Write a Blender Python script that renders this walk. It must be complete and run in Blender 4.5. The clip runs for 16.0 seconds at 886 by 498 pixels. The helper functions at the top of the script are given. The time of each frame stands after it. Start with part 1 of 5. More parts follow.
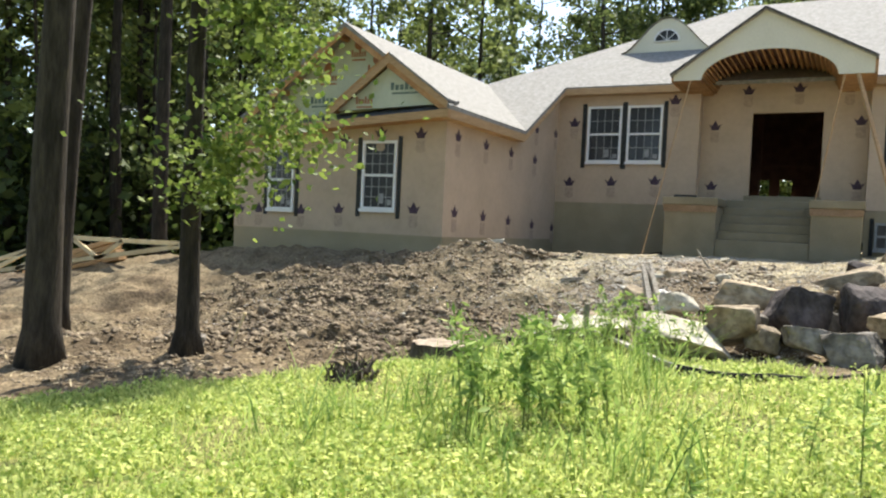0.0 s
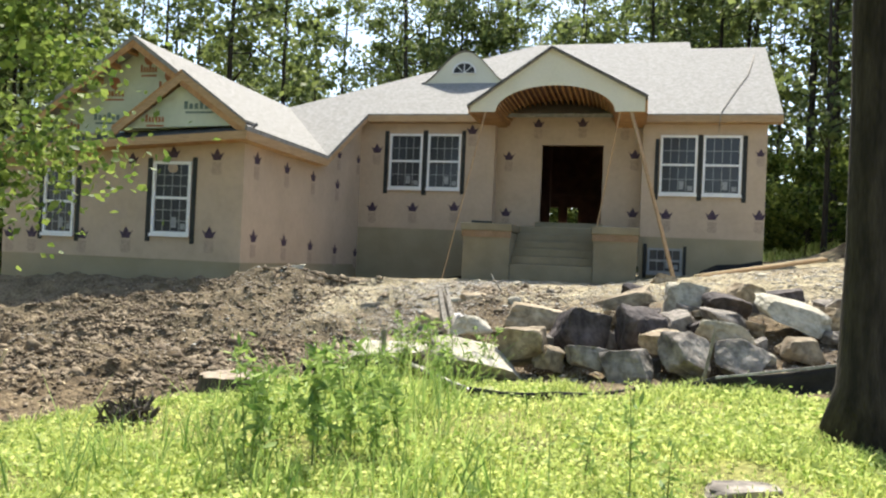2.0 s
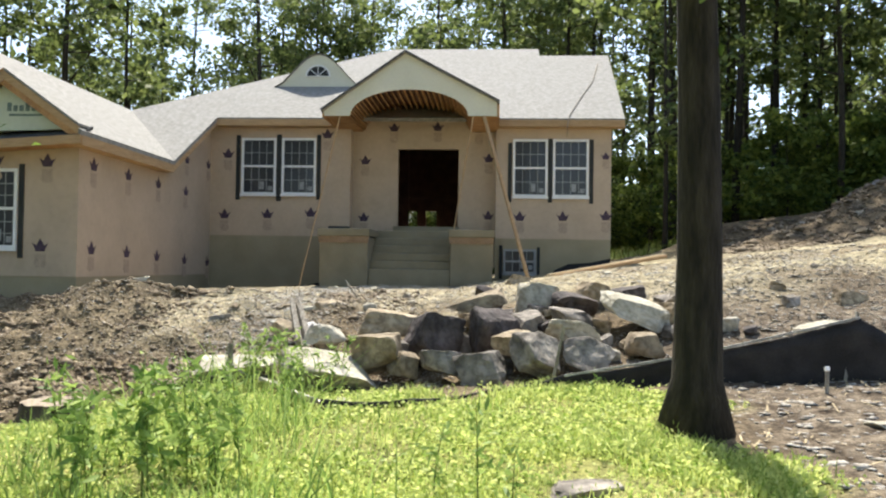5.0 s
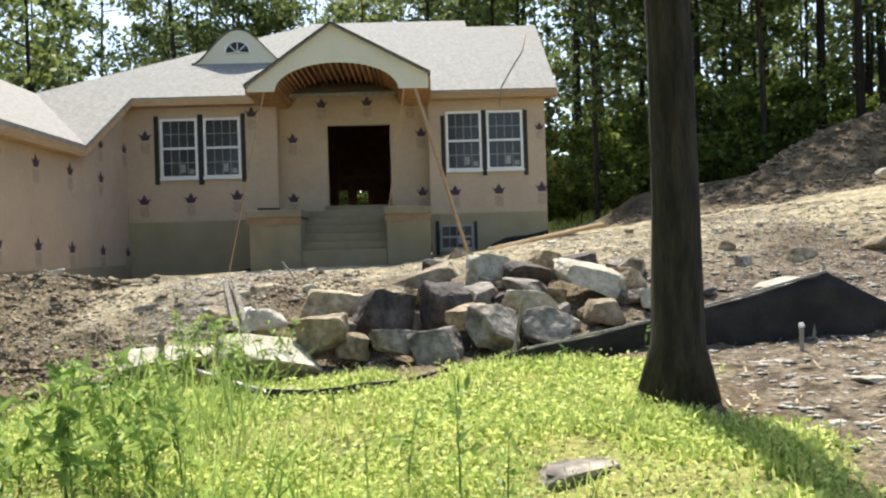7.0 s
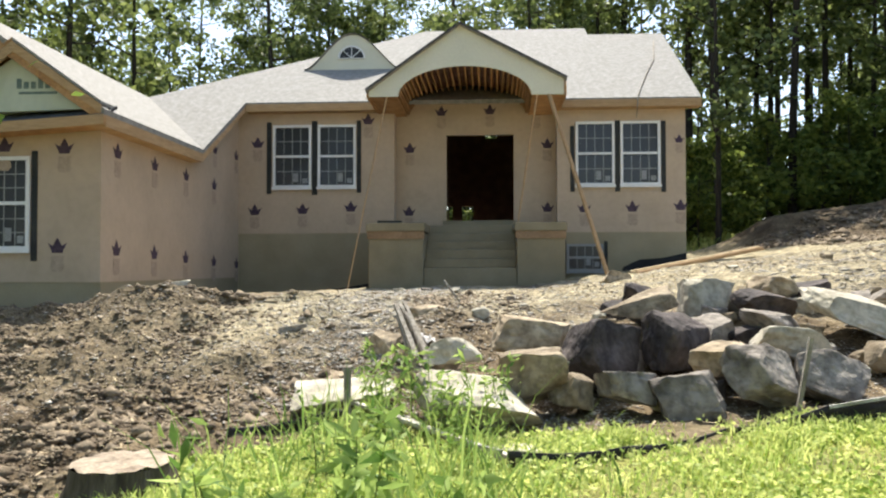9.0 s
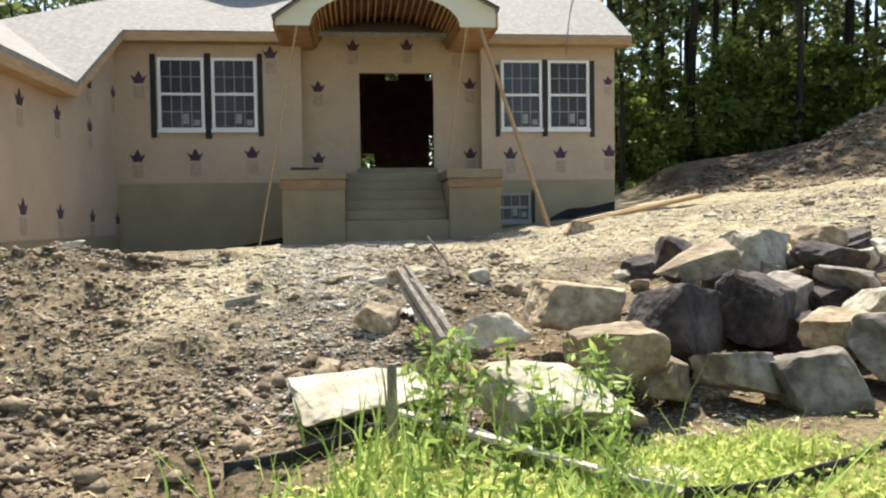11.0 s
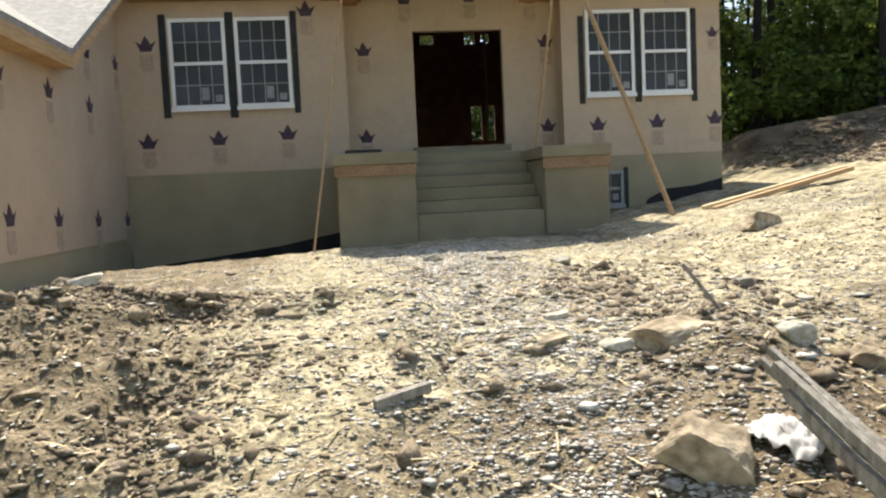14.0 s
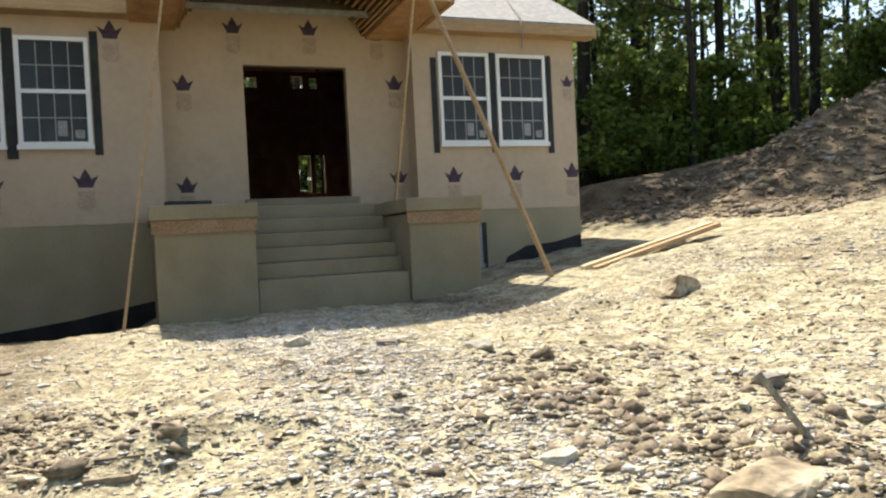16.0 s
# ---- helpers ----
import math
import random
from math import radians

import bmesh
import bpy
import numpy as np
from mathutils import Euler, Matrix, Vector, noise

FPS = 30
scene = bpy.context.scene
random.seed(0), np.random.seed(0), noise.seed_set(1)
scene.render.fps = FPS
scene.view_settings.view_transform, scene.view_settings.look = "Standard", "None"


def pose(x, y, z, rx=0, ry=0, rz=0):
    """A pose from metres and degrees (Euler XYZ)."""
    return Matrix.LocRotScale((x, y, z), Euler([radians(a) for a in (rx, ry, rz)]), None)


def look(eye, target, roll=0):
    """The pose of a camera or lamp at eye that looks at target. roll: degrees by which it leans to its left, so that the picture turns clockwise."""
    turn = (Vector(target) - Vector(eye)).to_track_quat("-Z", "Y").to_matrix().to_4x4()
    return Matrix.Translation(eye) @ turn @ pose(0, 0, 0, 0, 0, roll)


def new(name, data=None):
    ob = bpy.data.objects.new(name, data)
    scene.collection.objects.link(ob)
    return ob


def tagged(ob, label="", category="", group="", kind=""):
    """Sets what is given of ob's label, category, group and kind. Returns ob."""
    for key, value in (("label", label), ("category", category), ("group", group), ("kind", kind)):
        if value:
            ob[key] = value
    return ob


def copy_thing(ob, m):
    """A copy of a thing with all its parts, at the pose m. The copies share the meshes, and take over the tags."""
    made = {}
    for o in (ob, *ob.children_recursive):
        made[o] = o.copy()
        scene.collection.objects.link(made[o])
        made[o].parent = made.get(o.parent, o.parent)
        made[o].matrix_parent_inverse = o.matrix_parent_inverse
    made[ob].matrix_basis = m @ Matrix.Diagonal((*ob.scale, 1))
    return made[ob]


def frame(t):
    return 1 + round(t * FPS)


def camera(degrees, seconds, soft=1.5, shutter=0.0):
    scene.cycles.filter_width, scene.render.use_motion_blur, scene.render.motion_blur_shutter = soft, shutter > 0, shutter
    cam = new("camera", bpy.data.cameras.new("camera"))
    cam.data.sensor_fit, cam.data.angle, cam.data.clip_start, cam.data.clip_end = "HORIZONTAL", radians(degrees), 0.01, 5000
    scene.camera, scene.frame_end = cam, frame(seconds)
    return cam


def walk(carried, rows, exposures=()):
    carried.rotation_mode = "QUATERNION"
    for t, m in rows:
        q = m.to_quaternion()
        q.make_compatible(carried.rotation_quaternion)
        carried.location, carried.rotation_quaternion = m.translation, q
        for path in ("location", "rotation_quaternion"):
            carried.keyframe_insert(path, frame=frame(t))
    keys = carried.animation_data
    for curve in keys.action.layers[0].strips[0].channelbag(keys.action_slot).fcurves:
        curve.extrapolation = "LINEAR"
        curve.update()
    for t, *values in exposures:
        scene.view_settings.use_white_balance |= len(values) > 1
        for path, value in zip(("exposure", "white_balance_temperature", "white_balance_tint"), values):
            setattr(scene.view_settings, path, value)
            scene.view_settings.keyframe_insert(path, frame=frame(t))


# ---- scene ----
cam = camera(59.2, 16.0, soft=2.2)
PATH = [
    (0, (2.438, -21.314, 0.253), (1.512, -19.543, 0.192), 2.73),
    (0.5, (2.514, -21.311, 0.252), (1.631, -19.517, 0.209), 2.87),
    (1, (2.497, -21.310, 0.257), (1.696, -19.478, 0.224), 3.47),
    (1.5, (2.509, -21.291, 0.266), (1.860, -19.399, 0.261), 2.85),
    (2, (2.511, -21.181, 0.267), (2.040, -19.238, 0.292), 2.54),
    (2.5, (2.530, -21.008, 0.276), (2.202, -19.035, 0.308), 1.64),
    (3, (2.571, -21.007, 0.243), (2.372, -19.017, 0.283), 1.26),
    (3.5, (2.581, -20.979, 0.274), (2.442, -18.984, 0.326), 1.46),
    (3.7, (2.551, -21.025, 0.292), (2.425, -19.029, 0.345), 1.16),
    (5.8, (2.643, -20.992, 0.281), (2.514, -18.997, 0.324), 0.77),
    (6, (2.630, -20.976, 0.253), (2.458, -18.983, 0.287), 2.68),
    (6.5, (2.563, -20.763, 0.202), (2.414, -18.769, 0.142), 1.00),
    (7, (2.399, -20.481, 0.202), (2.454, -18.481, 0.198), -1.79),
    (7.5, (2.202, -20.012, 0.185), (2.206, -18.013, 0.144), -1.60),
    (8, (1.952, -19.609, 0.223), (1.911, -17.610, 0.203), 0.29),
    (8.5, (1.470, -19.409, 0.181), (1.493, -17.411, 0.095), -0.45),
    (9, (1.052, -18.975, 0.212), (0.932, -16.979, 0.262), -0.09),
    (9.2, (0.894, -18.821, 0.185), (0.765, -16.826, 0.194), 2.00),
    (11.3, (-0.273, -16.923, 0.243), (-0.040, -14.938, 0.164), -1.22),
    (11.5, (-0.359, -16.618, 0.225), (-0.179, -14.626, 0.192), -2.07),
    (12, (-0.606, -16.042, 0.197), (-0.486, -14.046, 0.142), -1.22),
    (12.5, (-0.729, -15.603, 0.229), (-0.526, -13.620, 0.067), -0.97),
    (13, (-0.935, -14.976, 0.305), (-0.886, -12.979, 0.214), 1.17),
    (13.5, (-1.329, -14.549, 0.444), (-1.282, -12.551, 0.497), -3.16),
    (14, (-1.349, -14.204, 0.549), (-1.117, -12.222, 0.404), -2.73),
    (14.5, (-1.367, -13.853, 0.506), (-1.085, -11.880, 0.336), 0.74),
    (15, (-1.450, -13.448, 0.421), (-0.924, -11.522, 0.315), -1.11),
    (15.5, (-1.465, -12.887, 0.475), (-0.838, -10.990, 0.383), -0.05),
    (16, (-1.606, -12.277, 0.648), (-0.895, -10.408, 0.617), -2.92),
]
walk(cam, [(t, look(eye, target, roll)) for t, eye, target, roll in PATH], [(0.0, 1.0, 6480, 10), (3.7, 0.98, 6480, 10), (6.5, 0.88, 6480, 10), (9.2, 0.99, 6560, 10), (11.3, 1.03, 6640, 10), (16.0, 1.05, 6650, 10)])

SUN_AZ, SUN_EL = 4.0, 60.0          # the sun stands high behind the house

# ---- world, sun, exposure ----
world = bpy.data.worlds.new("world")
scene.world = world
world.use_nodes = True
wn = world.node_tree
sky = wn.nodes.new("ShaderNodeTexSky")
sky.sky_type, sky.sun_disc = "NISHITA", False
sky.sun_elevation, sky.sun_rotation = radians(SUN_EL), radians(-SUN_AZ)
sky.air_density, sky.dust_density = 1.0, 1.5
wn.nodes["Background"].inputs["Strength"].default_value = 0.15
wn.links.new(sky.outputs[0], wn.nodes["Background"].inputs["Color"])
sun = new("sun", bpy.data.lights.new("sun", "SUN"))
sun.data.energy, sun.data.angle, sun.data.color = 5.0, radians(0.6), (1.0, 0.95, 0.86)
sun.matrix_world = look((-30 * math.sin(radians(SUN_AZ)), 30 * math.cos(radians(SUN_AZ)), 30 * math.tan(radians(SUN_EL))), (0, 0, 0))


# ---- materials ----
def material(name, c1, c2, scale=6.0, rough=0.85, bump=0.0, fine=60.0, metal=0.0, c3=None, vary=0.0, stretch=(1, 1, 1), through_light=0.0, spec=0.3, mottle=0.55):
    """A mix of two colours at two scales, with fine relief; vary: how far each object differs in lightness."""
    m = bpy.data.materials.new(name)
    m.use_nodes = True
    nt, L = m.node_tree, m.node_tree.links
    b = nt.nodes["Principled BSDF"]
    co = nt.nodes.new("ShaderNodeTexCoord")
    mp = nt.nodes.new("ShaderNodeMapping")
    mp.inputs["Scale"].default_value = stretch
    L.new(co.outputs["Object"], mp.inputs["Vector"])
    n1, n2 = nt.nodes.new("ShaderNodeTexNoise"), nt.nodes.new("ShaderNodeTexNoise")
    for n, s, d in ((n1, scale, 6.0), (n2, fine, 3.0)):
        n.inputs["Scale"].default_value, n.inputs["Detail"].default_value = s, d
        L.new(mp.outputs[0], n.inputs["Vector"])
    r = nt.nodes.new("ShaderNodeValToRGB")
    r.color_ramp.elements[0].position, r.color_ramp.elements[1].position = 0.36, 0.64
    r.color_ramp.elements[0].color, r.color_ramp.elements[1].color = (*c1, 1), (*c2, 1)
    if c3:
        e = r.color_ramp.elements.new(0.5)
        e.color = (*c3, 1)
    L.new(n1.outputs["Fac"], r.inputs[0])
    mx = nt.nodes.new("ShaderNodeMix")
    mx.data_type, mx.blend_type = "RGBA", "MULTIPLY"
    mx.inputs["Factor"].default_value = mottle
    g = nt.nodes.new("ShaderNodeValToRGB")
    g.color_ramp.elements[0].position, g.color_ramp.elements[1].position = 0.3, 0.6
    g.color_ramp.elements[0].color, g.color_ramp.elements[1].color = (0.45, 0.45, 0.45, 1), (1.1, 1.1, 1.1, 1)
    L.new(n2.outputs["Fac"], g.inputs[0])
    L.new(r.outputs[0], mx.inputs[6])
    L.new(g.outputs[0], mx.inputs[7])
    out = mx.outputs[2]
    if vary:
        oi = nt.nodes.new("ShaderNodeObjectInfo")
        hs = nt.nodes.new("ShaderNodeHueSaturation")
        mr = nt.nodes.new("ShaderNodeMapRange")
        mr.inputs["To Min"].default_value, mr.inputs["To Max"].default_value = 1 - vary, 1 + vary
        L.new(oi.outputs["Random"], mr.inputs["Value"])
        L.new(mr.outputs[0], hs.inputs["Value"])
        L.new(out, hs.inputs["Color"])
        out = hs.outputs[0]
    L.new(out, b.inputs["Base Color"])
    b.inputs["Roughness"].default_value, b.inputs["Metallic"].default_value = rough, metal
    b.inputs["Specular IOR Level"].default_value = spec
    if bump:
        bp = nt.nodes.new("ShaderNodeBump")
        bp.inputs["Strength"].default_value, bp.inputs["Distance"].default_value = bump, 0.02
        L.new(n2.outputs["Fac"], bp.inputs["Height"])
        L.new(bp.outputs[0], b.inputs["Normal"])
    if through_light:
        tr = nt.nodes.new("ShaderNodeBsdfTranslucent")
        ms = nt.nodes.new("ShaderNodeMixShader")
        ms.inputs[0].default_value = through_light
        L.new(out, tr.inputs["Color"])
        L.new(b.outputs[0], ms.inputs[1])
        L.new(tr.outputs[0], ms.inputs[2])
        L.new(ms.outputs[0], nt.nodes["Material Output"].inputs["Surface"])
    return m


def leaf_material(name, c1, c2, through_light=0.45):
    """Leaves that differ one from the next and let light through."""
    m = bpy.data.materials.new(name)
    m.use_nodes = True
    nt, L = m.node_tree, m.node_tree.links
    b = nt.nodes["Principled BSDF"]
    geo = nt.nodes.new("ShaderNodeNewGeometry")
    r = nt.nodes.new("ShaderNodeValToRGB")
    r.color_ramp.elements[0].color, r.color_ramp.elements[1].color = (*c1, 1), (*c2, 1)
    L.new(geo.outputs["Random Per Island"], r.inputs[0])
    L.new(r.outputs[0], b.inputs["Base Color"])
    b.inputs["Roughness"].default_value, b.inputs["Specular IOR Level"].default_value = 0.55, 0.25
    tr = nt.nodes.new("ShaderNodeBsdfTranslucent")
    ms = nt.nodes.new("ShaderNodeMixShader")
    ms.inputs[0].default_value = through_light
    L.new(r.outputs[0], tr.inputs["Color"])
    L.new(b.outputs[0], ms.inputs[1])
    L.new(tr.outputs[0], ms.inputs[2])
    L.new(ms.outputs[0], nt.nodes["Material Output"].inputs["Surface"])
    return m


WRAP = material("tan_house_wrap", (0.46, 0.355, 0.25), (0.52, 0.40, 0.285), 1.3, 0.6, 0.12, 9.0, mottle=0.10)
FOUND = material("painted_foundation", (0.31, 0.26, 0.16), (0.36, 0.30, 0.19), 1.5, 0.85, 0.15, 30.0, mottle=0.10)
STOOP = material("coated_concrete", (0.235, 0.195, 0.122), (0.285, 0.238, 0.152), 2.0, 0.85, 0.2, 30.0, mottle=0.10)
GREEN_WRAP = material("pale_green_wrap", (0.46, 0.50, 0.38), (0.54, 0.57, 0.44), 1.3, 0.6, 0.1, 9.0, mottle=0.10)
CREAM = material("cream_trim_board", (0.66, 0.64, 0.50), (0.72, 0.69, 0.55), 1.0, 0.6, 0.03, 20.0, mottle=0.10)
SHINGLE = material("grey_shingle", (0.235, 0.225, 0.20), (0.325, 0.31, 0.28), 9.0, 0.9, 0.4, 55.0, c3=(0.275, 0.265, 0.235))
DARK_SHINGLE = material("dark_shingle", (0.05, 0.05, 0.05), (0.10, 0.10, 0.10), 9.0, 0.9, 0.3, 55.0)
# board under the stoop caps, timber darkened in colour for the shade there
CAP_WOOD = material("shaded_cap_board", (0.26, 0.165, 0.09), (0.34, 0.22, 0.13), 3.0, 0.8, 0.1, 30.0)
FRESH = material("fresh_lumber", (0.42, 0.265, 0.13), (0.53, 0.35, 0.18), 3.0, 0.7, 0.15, 40.0, vary=0.15, stretch=(1, 1, 8))
ORANGE_WOOD = material("raw_soffit_lumber", (0.42, 0.22, 0.09), (0.55, 0.32, 0.14), 3.0, 0.75, 0.15, 30.0, vary=0.2)
# lumber out in the sun, its brightness put into a lighter colour
SUNLIT_WOOD = material("sunlit_lumber", (0.62, 0.48, 0.27), (0.74, 0.60, 0.36), 4.0, 0.7, 0.15, 40.0, vary=0.12)
OLD_WOOD = material("weathered_timber", (0.24, 0.21, 0.17), (0.42, 0.38, 0.31), 5.0, 0.9, 0.6, 50.0, stretch=(6, 6, 1))
# bare timber indoors and under the arch, the dimness there put into its brown
INTERIOR = material("dim_framing", (0.20, 0.115, 0.085), (0.28, 0.165, 0.12), 3.0, 0.85, 0.1, 30.0)
WHITE = material("white_vinyl", (0.78, 0.77, 0.74), (0.84, 0.83, 0.80), 2.0, 0.45, 0.0, 30.0, mottle=0.10)
BLACK = material("black_flashing", (0.018, 0.02, 0.018), (0.035, 0.036, 0.032), 4.0, 0.6, 0.1, 30.0)
TAR = material("black_damp_proofing", (0.012, 0.011, 0.011), (0.028, 0.026, 0.025), 3.0, 0.7, 0.3, 25.0)
INK = material("dark_purple_ink", (0.055, 0.035, 0.055), (0.085, 0.055, 0.08), 12.0, 0.7, 0.0, 60.0)
FAINT = material("faded_purple_ink", (0.40, 0.305, 0.225), (0.47, 0.36, 0.26), 12.0, 0.7, 0.0, 60.0)
RED_INK = material("red_brown_ink", (0.30, 0.12, 0.06), (0.38, 0.17, 0.09), 12.0, 0.7, 0.0, 60.0)
TEAL_INK = material("grey_green_ink", (0.12, 0.17, 0.15), (0.18, 0.23, 0.20), 12.0, 0.7, 0.0, 60.0)
GRID = material("grey_window_grid", (0.30, 0.30, 0.28), (0.36, 0.36, 0.34), 2.0, 0.5, 0.0, 30.0)
SHEET = material("dusty_white_sheet", (0.30, 0.28, 0.25), (0.58, 0.56, 0.52), 9.0, 0.6, 0.1, 40.0)
STICKER = material("white_sticker", (0.26, 0.26, 0.25), (0.32, 0.32, 0.31), 9.0, 0.5, 0.0, 30.0)
BARK = material("grey_brown_bark", (0.07, 0.055, 0.04), (0.16, 0.13, 0.10), 5.0, 0.95, 1.0, 22.0, stretch=(3, 3, 0.5), vary=0.2)
# bark of trunks seen against the sun, their shaded side put into the colour
SHADED_BARK = material("shaded_bark", (0.026, 0.021, 0.014), (0.062, 0.05, 0.034), 5.0, 0.95, 0.8, 22.0, stretch=(3, 3, 0.5), vary=0.25)
ROCK_TAN = material("tan_sandstone", (0.19, 0.145, 0.088), (0.42, 0.345, 0.235), 3.2, 0.9, 1.0, 16.0, vary=0.2, mottle=0.8)
ROCK_GREY = material("grey_stone", (0.14, 0.122, 0.10), (0.36, 0.32, 0.265), 3.2, 0.9, 1.0, 16.0, vary=0.2, mottle=0.8)
ROCK_DARK = material("dark_purple_stone", (0.035, 0.029, 0.027), (0.115, 0.095, 0.085), 3.2, 0.85, 1.0, 16.0, vary=0.2, mottle=0.8)
ROCK_PALE = material("pale_dusty_stone", (0.33, 0.30, 0.225), (0.53, 0.49, 0.39), 2.6, 0.9, 0.9, 16.0, vary=0.08, mottle=0.6)
FABRIC = material("black_silt_fabric", (0.020, 0.017, 0.016), (0.040, 0.034, 0.032), 5.0, 0.65, 0.2, 80.0)
# the same black fabric, its colour paled where sun strikes cloth and hem
FABRIC_LIT = material("sunlit_silt_fabric", (0.28, 0.27, 0.25), (0.48, 0.46, 0.42), 5.0, 0.7, 0.2, 40.0)
STUMP_TOP = material("cut_wood_face", (0.22, 0.17, 0.12), (0.42, 0.35, 0.26), 8.0, 0.9, 0.3, 50.0)
# leaves near the walker, a lighter yellow-green for the sun on them
LEAF_LIT = leaf_material("sunlit_leaves", (0.08, 0.14, 0.025), (0.29, 0.36, 0.08), 0.5)
LEAF_WOOD = leaf_material("forest_leaves", (0.06, 0.09, 0.03), (0.25, 0.30, 0.09), 0.5)
# forest leaves again, with the shade inside the wood put into their colour
LEAF_SHADED = leaf_material("shaded_wood_leaves", (0.018, 0.03, 0.009), (0.10, 0.135, 0.035), 0.4)
LEAF_SHRUB = leaf_material("shrub_leaves", (0.06, 0.10, 0.02), (0.30, 0.36, 0.08), 0.55)
GRASS = leaf_material("grass_blades", (0.21, 0.32, 0.055), (0.78, 0.81, 0.30), 0.5)
WEED = leaf_material("weed_leaves", (0.10, 0.19, 0.04), (0.50, 0.62, 0.18), 0.42)
CLOD = material("dirt_clods", (0.115, 0.086, 0.056), (0.30, 0.24, 0.16), 5.0, 0.95, 0.5, 40.0)
GRAVEL = material("pale_gravel", (0.26, 0.23, 0.19), (0.60, 0.56, 0.48), 14.0, 0.9, 0.3, 60.0)
CHIP = material("pale_stone_chips", (0.42, 0.38, 0.30), (0.72, 0.68, 0.58), 14.0, 0.9, 0.3, 60.0)
TWIG = material("dry_straw", (0.34, 0.27, 0.15), (0.55, 0.45, 0.28), 14.0, 0.9, 0.1, 60.0)
STEM = material("weed_stem", (0.12, 0.16, 0.04), (0.20, 0.24, 0.07), 8.0, 0.8, 0.0, 60.0)
GLASS = bpy.data.materials.new("window_glass")
GLASS.use_nodes = True
gb = GLASS.node_tree.nodes["Principled BSDF"]
gb.inputs["Base Color"].default_value = (0.045, 0.047, 0.05, 1)
gb.inputs["Roughness"].default_value, gb.inputs["Specular IOR Level"].default_value = 0.08, 0.28


def ground_material():
    """Rough dirt with pale straw, gravel and dust; green where the attribute says grass."""
    m = bpy.data.materials.new("building_site_ground")
    m.use_nodes = True
    nt, L = m.node_tree, m.node_tree.links
    b = nt.nodes["Principled BSDF"]
    co = nt.nodes.new("ShaderNodeTexCoord")

    def noisy(scale, detail, lo, hi, c1, c2):
        n = nt.nodes.new("ShaderNodeTexNoise")
        n.inputs["Scale"].default_value, n.inputs["Detail"].default_value = scale, detail
        L.new(co.outputs["Object"], n.inputs["Vector"])
        r = nt.nodes.new("ShaderNodeValToRGB")
        r.color_ramp.elements[0].position, r.color_ramp.elements[1].position = lo, hi
        r.color_ramp.elements[0].color, r.color_ramp.elements[1].color = (*c1, 1), (*c2, 1)
        L.new(n.outputs["Fac"], r.inputs[0])
        return n, r.outputs[0]

    def mix(f, a, c, mode="MIX"):
        x = nt.nodes.new("ShaderNodeMix")
        x.data_type, x.blend_type = "RGBA", mode
        if isinstance(f, float):
            x.inputs["Factor"].default_value = f
        else:
            L.new(f, x.inputs["Factor"])
        L.new(a, x.inputs[6])
        L.new(c, x.inputs[7])
        return x.outputs[2]

    def attribute(name):
        a = nt.nodes.new("ShaderNodeAttribute")
        a.attribute_name = name
        return a.outputs["Fac"]

    n1, brown = noisy(1.6, 8.0, 0.35, 0.65, (0.098, 0.074, 0.046), (0.25, 0.198, 0.125))
    n2, straw = noisy(5.0, 8.0, 0.35, 0.66, (0.235, 0.205, 0.13), (0.55, 0.495, 0.335))
    n3, grain = noisy(24.0, 6.0, 0.34, 0.62, (0.38, 0.36, 0.34), (1.15, 1.12, 1.08))
    n4, green = noisy(2.5, 6.0, 0.3, 0.7, (0.16, 0.22, 0.045), (0.42, 0.46, 0.11))
    # leaf litter, its colour also darkened for the tree's shadow beside the lawn
    n5, leafy = noisy(7.0, 8.0, 0.35, 0.68, (0.075, 0.056, 0.038), (0.27, 0.23, 0.175))
    c = mix(attribute("straw"), brown, straw)
    c = mix(attribute("litter"), c, leafy)
    c = mix(attribute("grass"), c, green)
    n6, fine = noisy(95.0, 4.0, 0.36, 0.62, (0.42, 0.40, 0.38), (1.25, 1.22, 1.16))
    c = mix(0.8, c, grain, "MULTIPLY")
    c = mix(0.6, c, fine, "MULTIPLY")
    L.new(c, b.inputs["Base Color"])
    b.inputs["Roughness"].default_value, b.inputs["Specular IOR Level"].default_value = 0.95, 0.15
    bp = nt.nodes.new("ShaderNodeBump")
    bp.inputs["Strength"].default_value, bp.inputs["Distance"].default_value = 0.9, 0.03
    L.new(n3.outputs["Fac"], bp.inputs["Height"])
    L.new(bp.outputs[0], b.inputs["Normal"])
    return m


GROUND = ground_material()


# ---- mesh helpers ----
def mesh_from(name, verts, faces, mat, smooth=False):
    me = bpy.data.meshes.new(name)
    me.from_pydata([tuple(map(float, v)) for v in verts], [], [tuple(map(int, f)) for f in faces])
    me.materials.append(mat)
    if smooth:
        me.shade_smooth()
    me.update()
    return me


def empty(name, loc=(0, 0, 0)):
    e = new(name)
    e.location = loc
    bpy.context.view_layer.update()
    return e


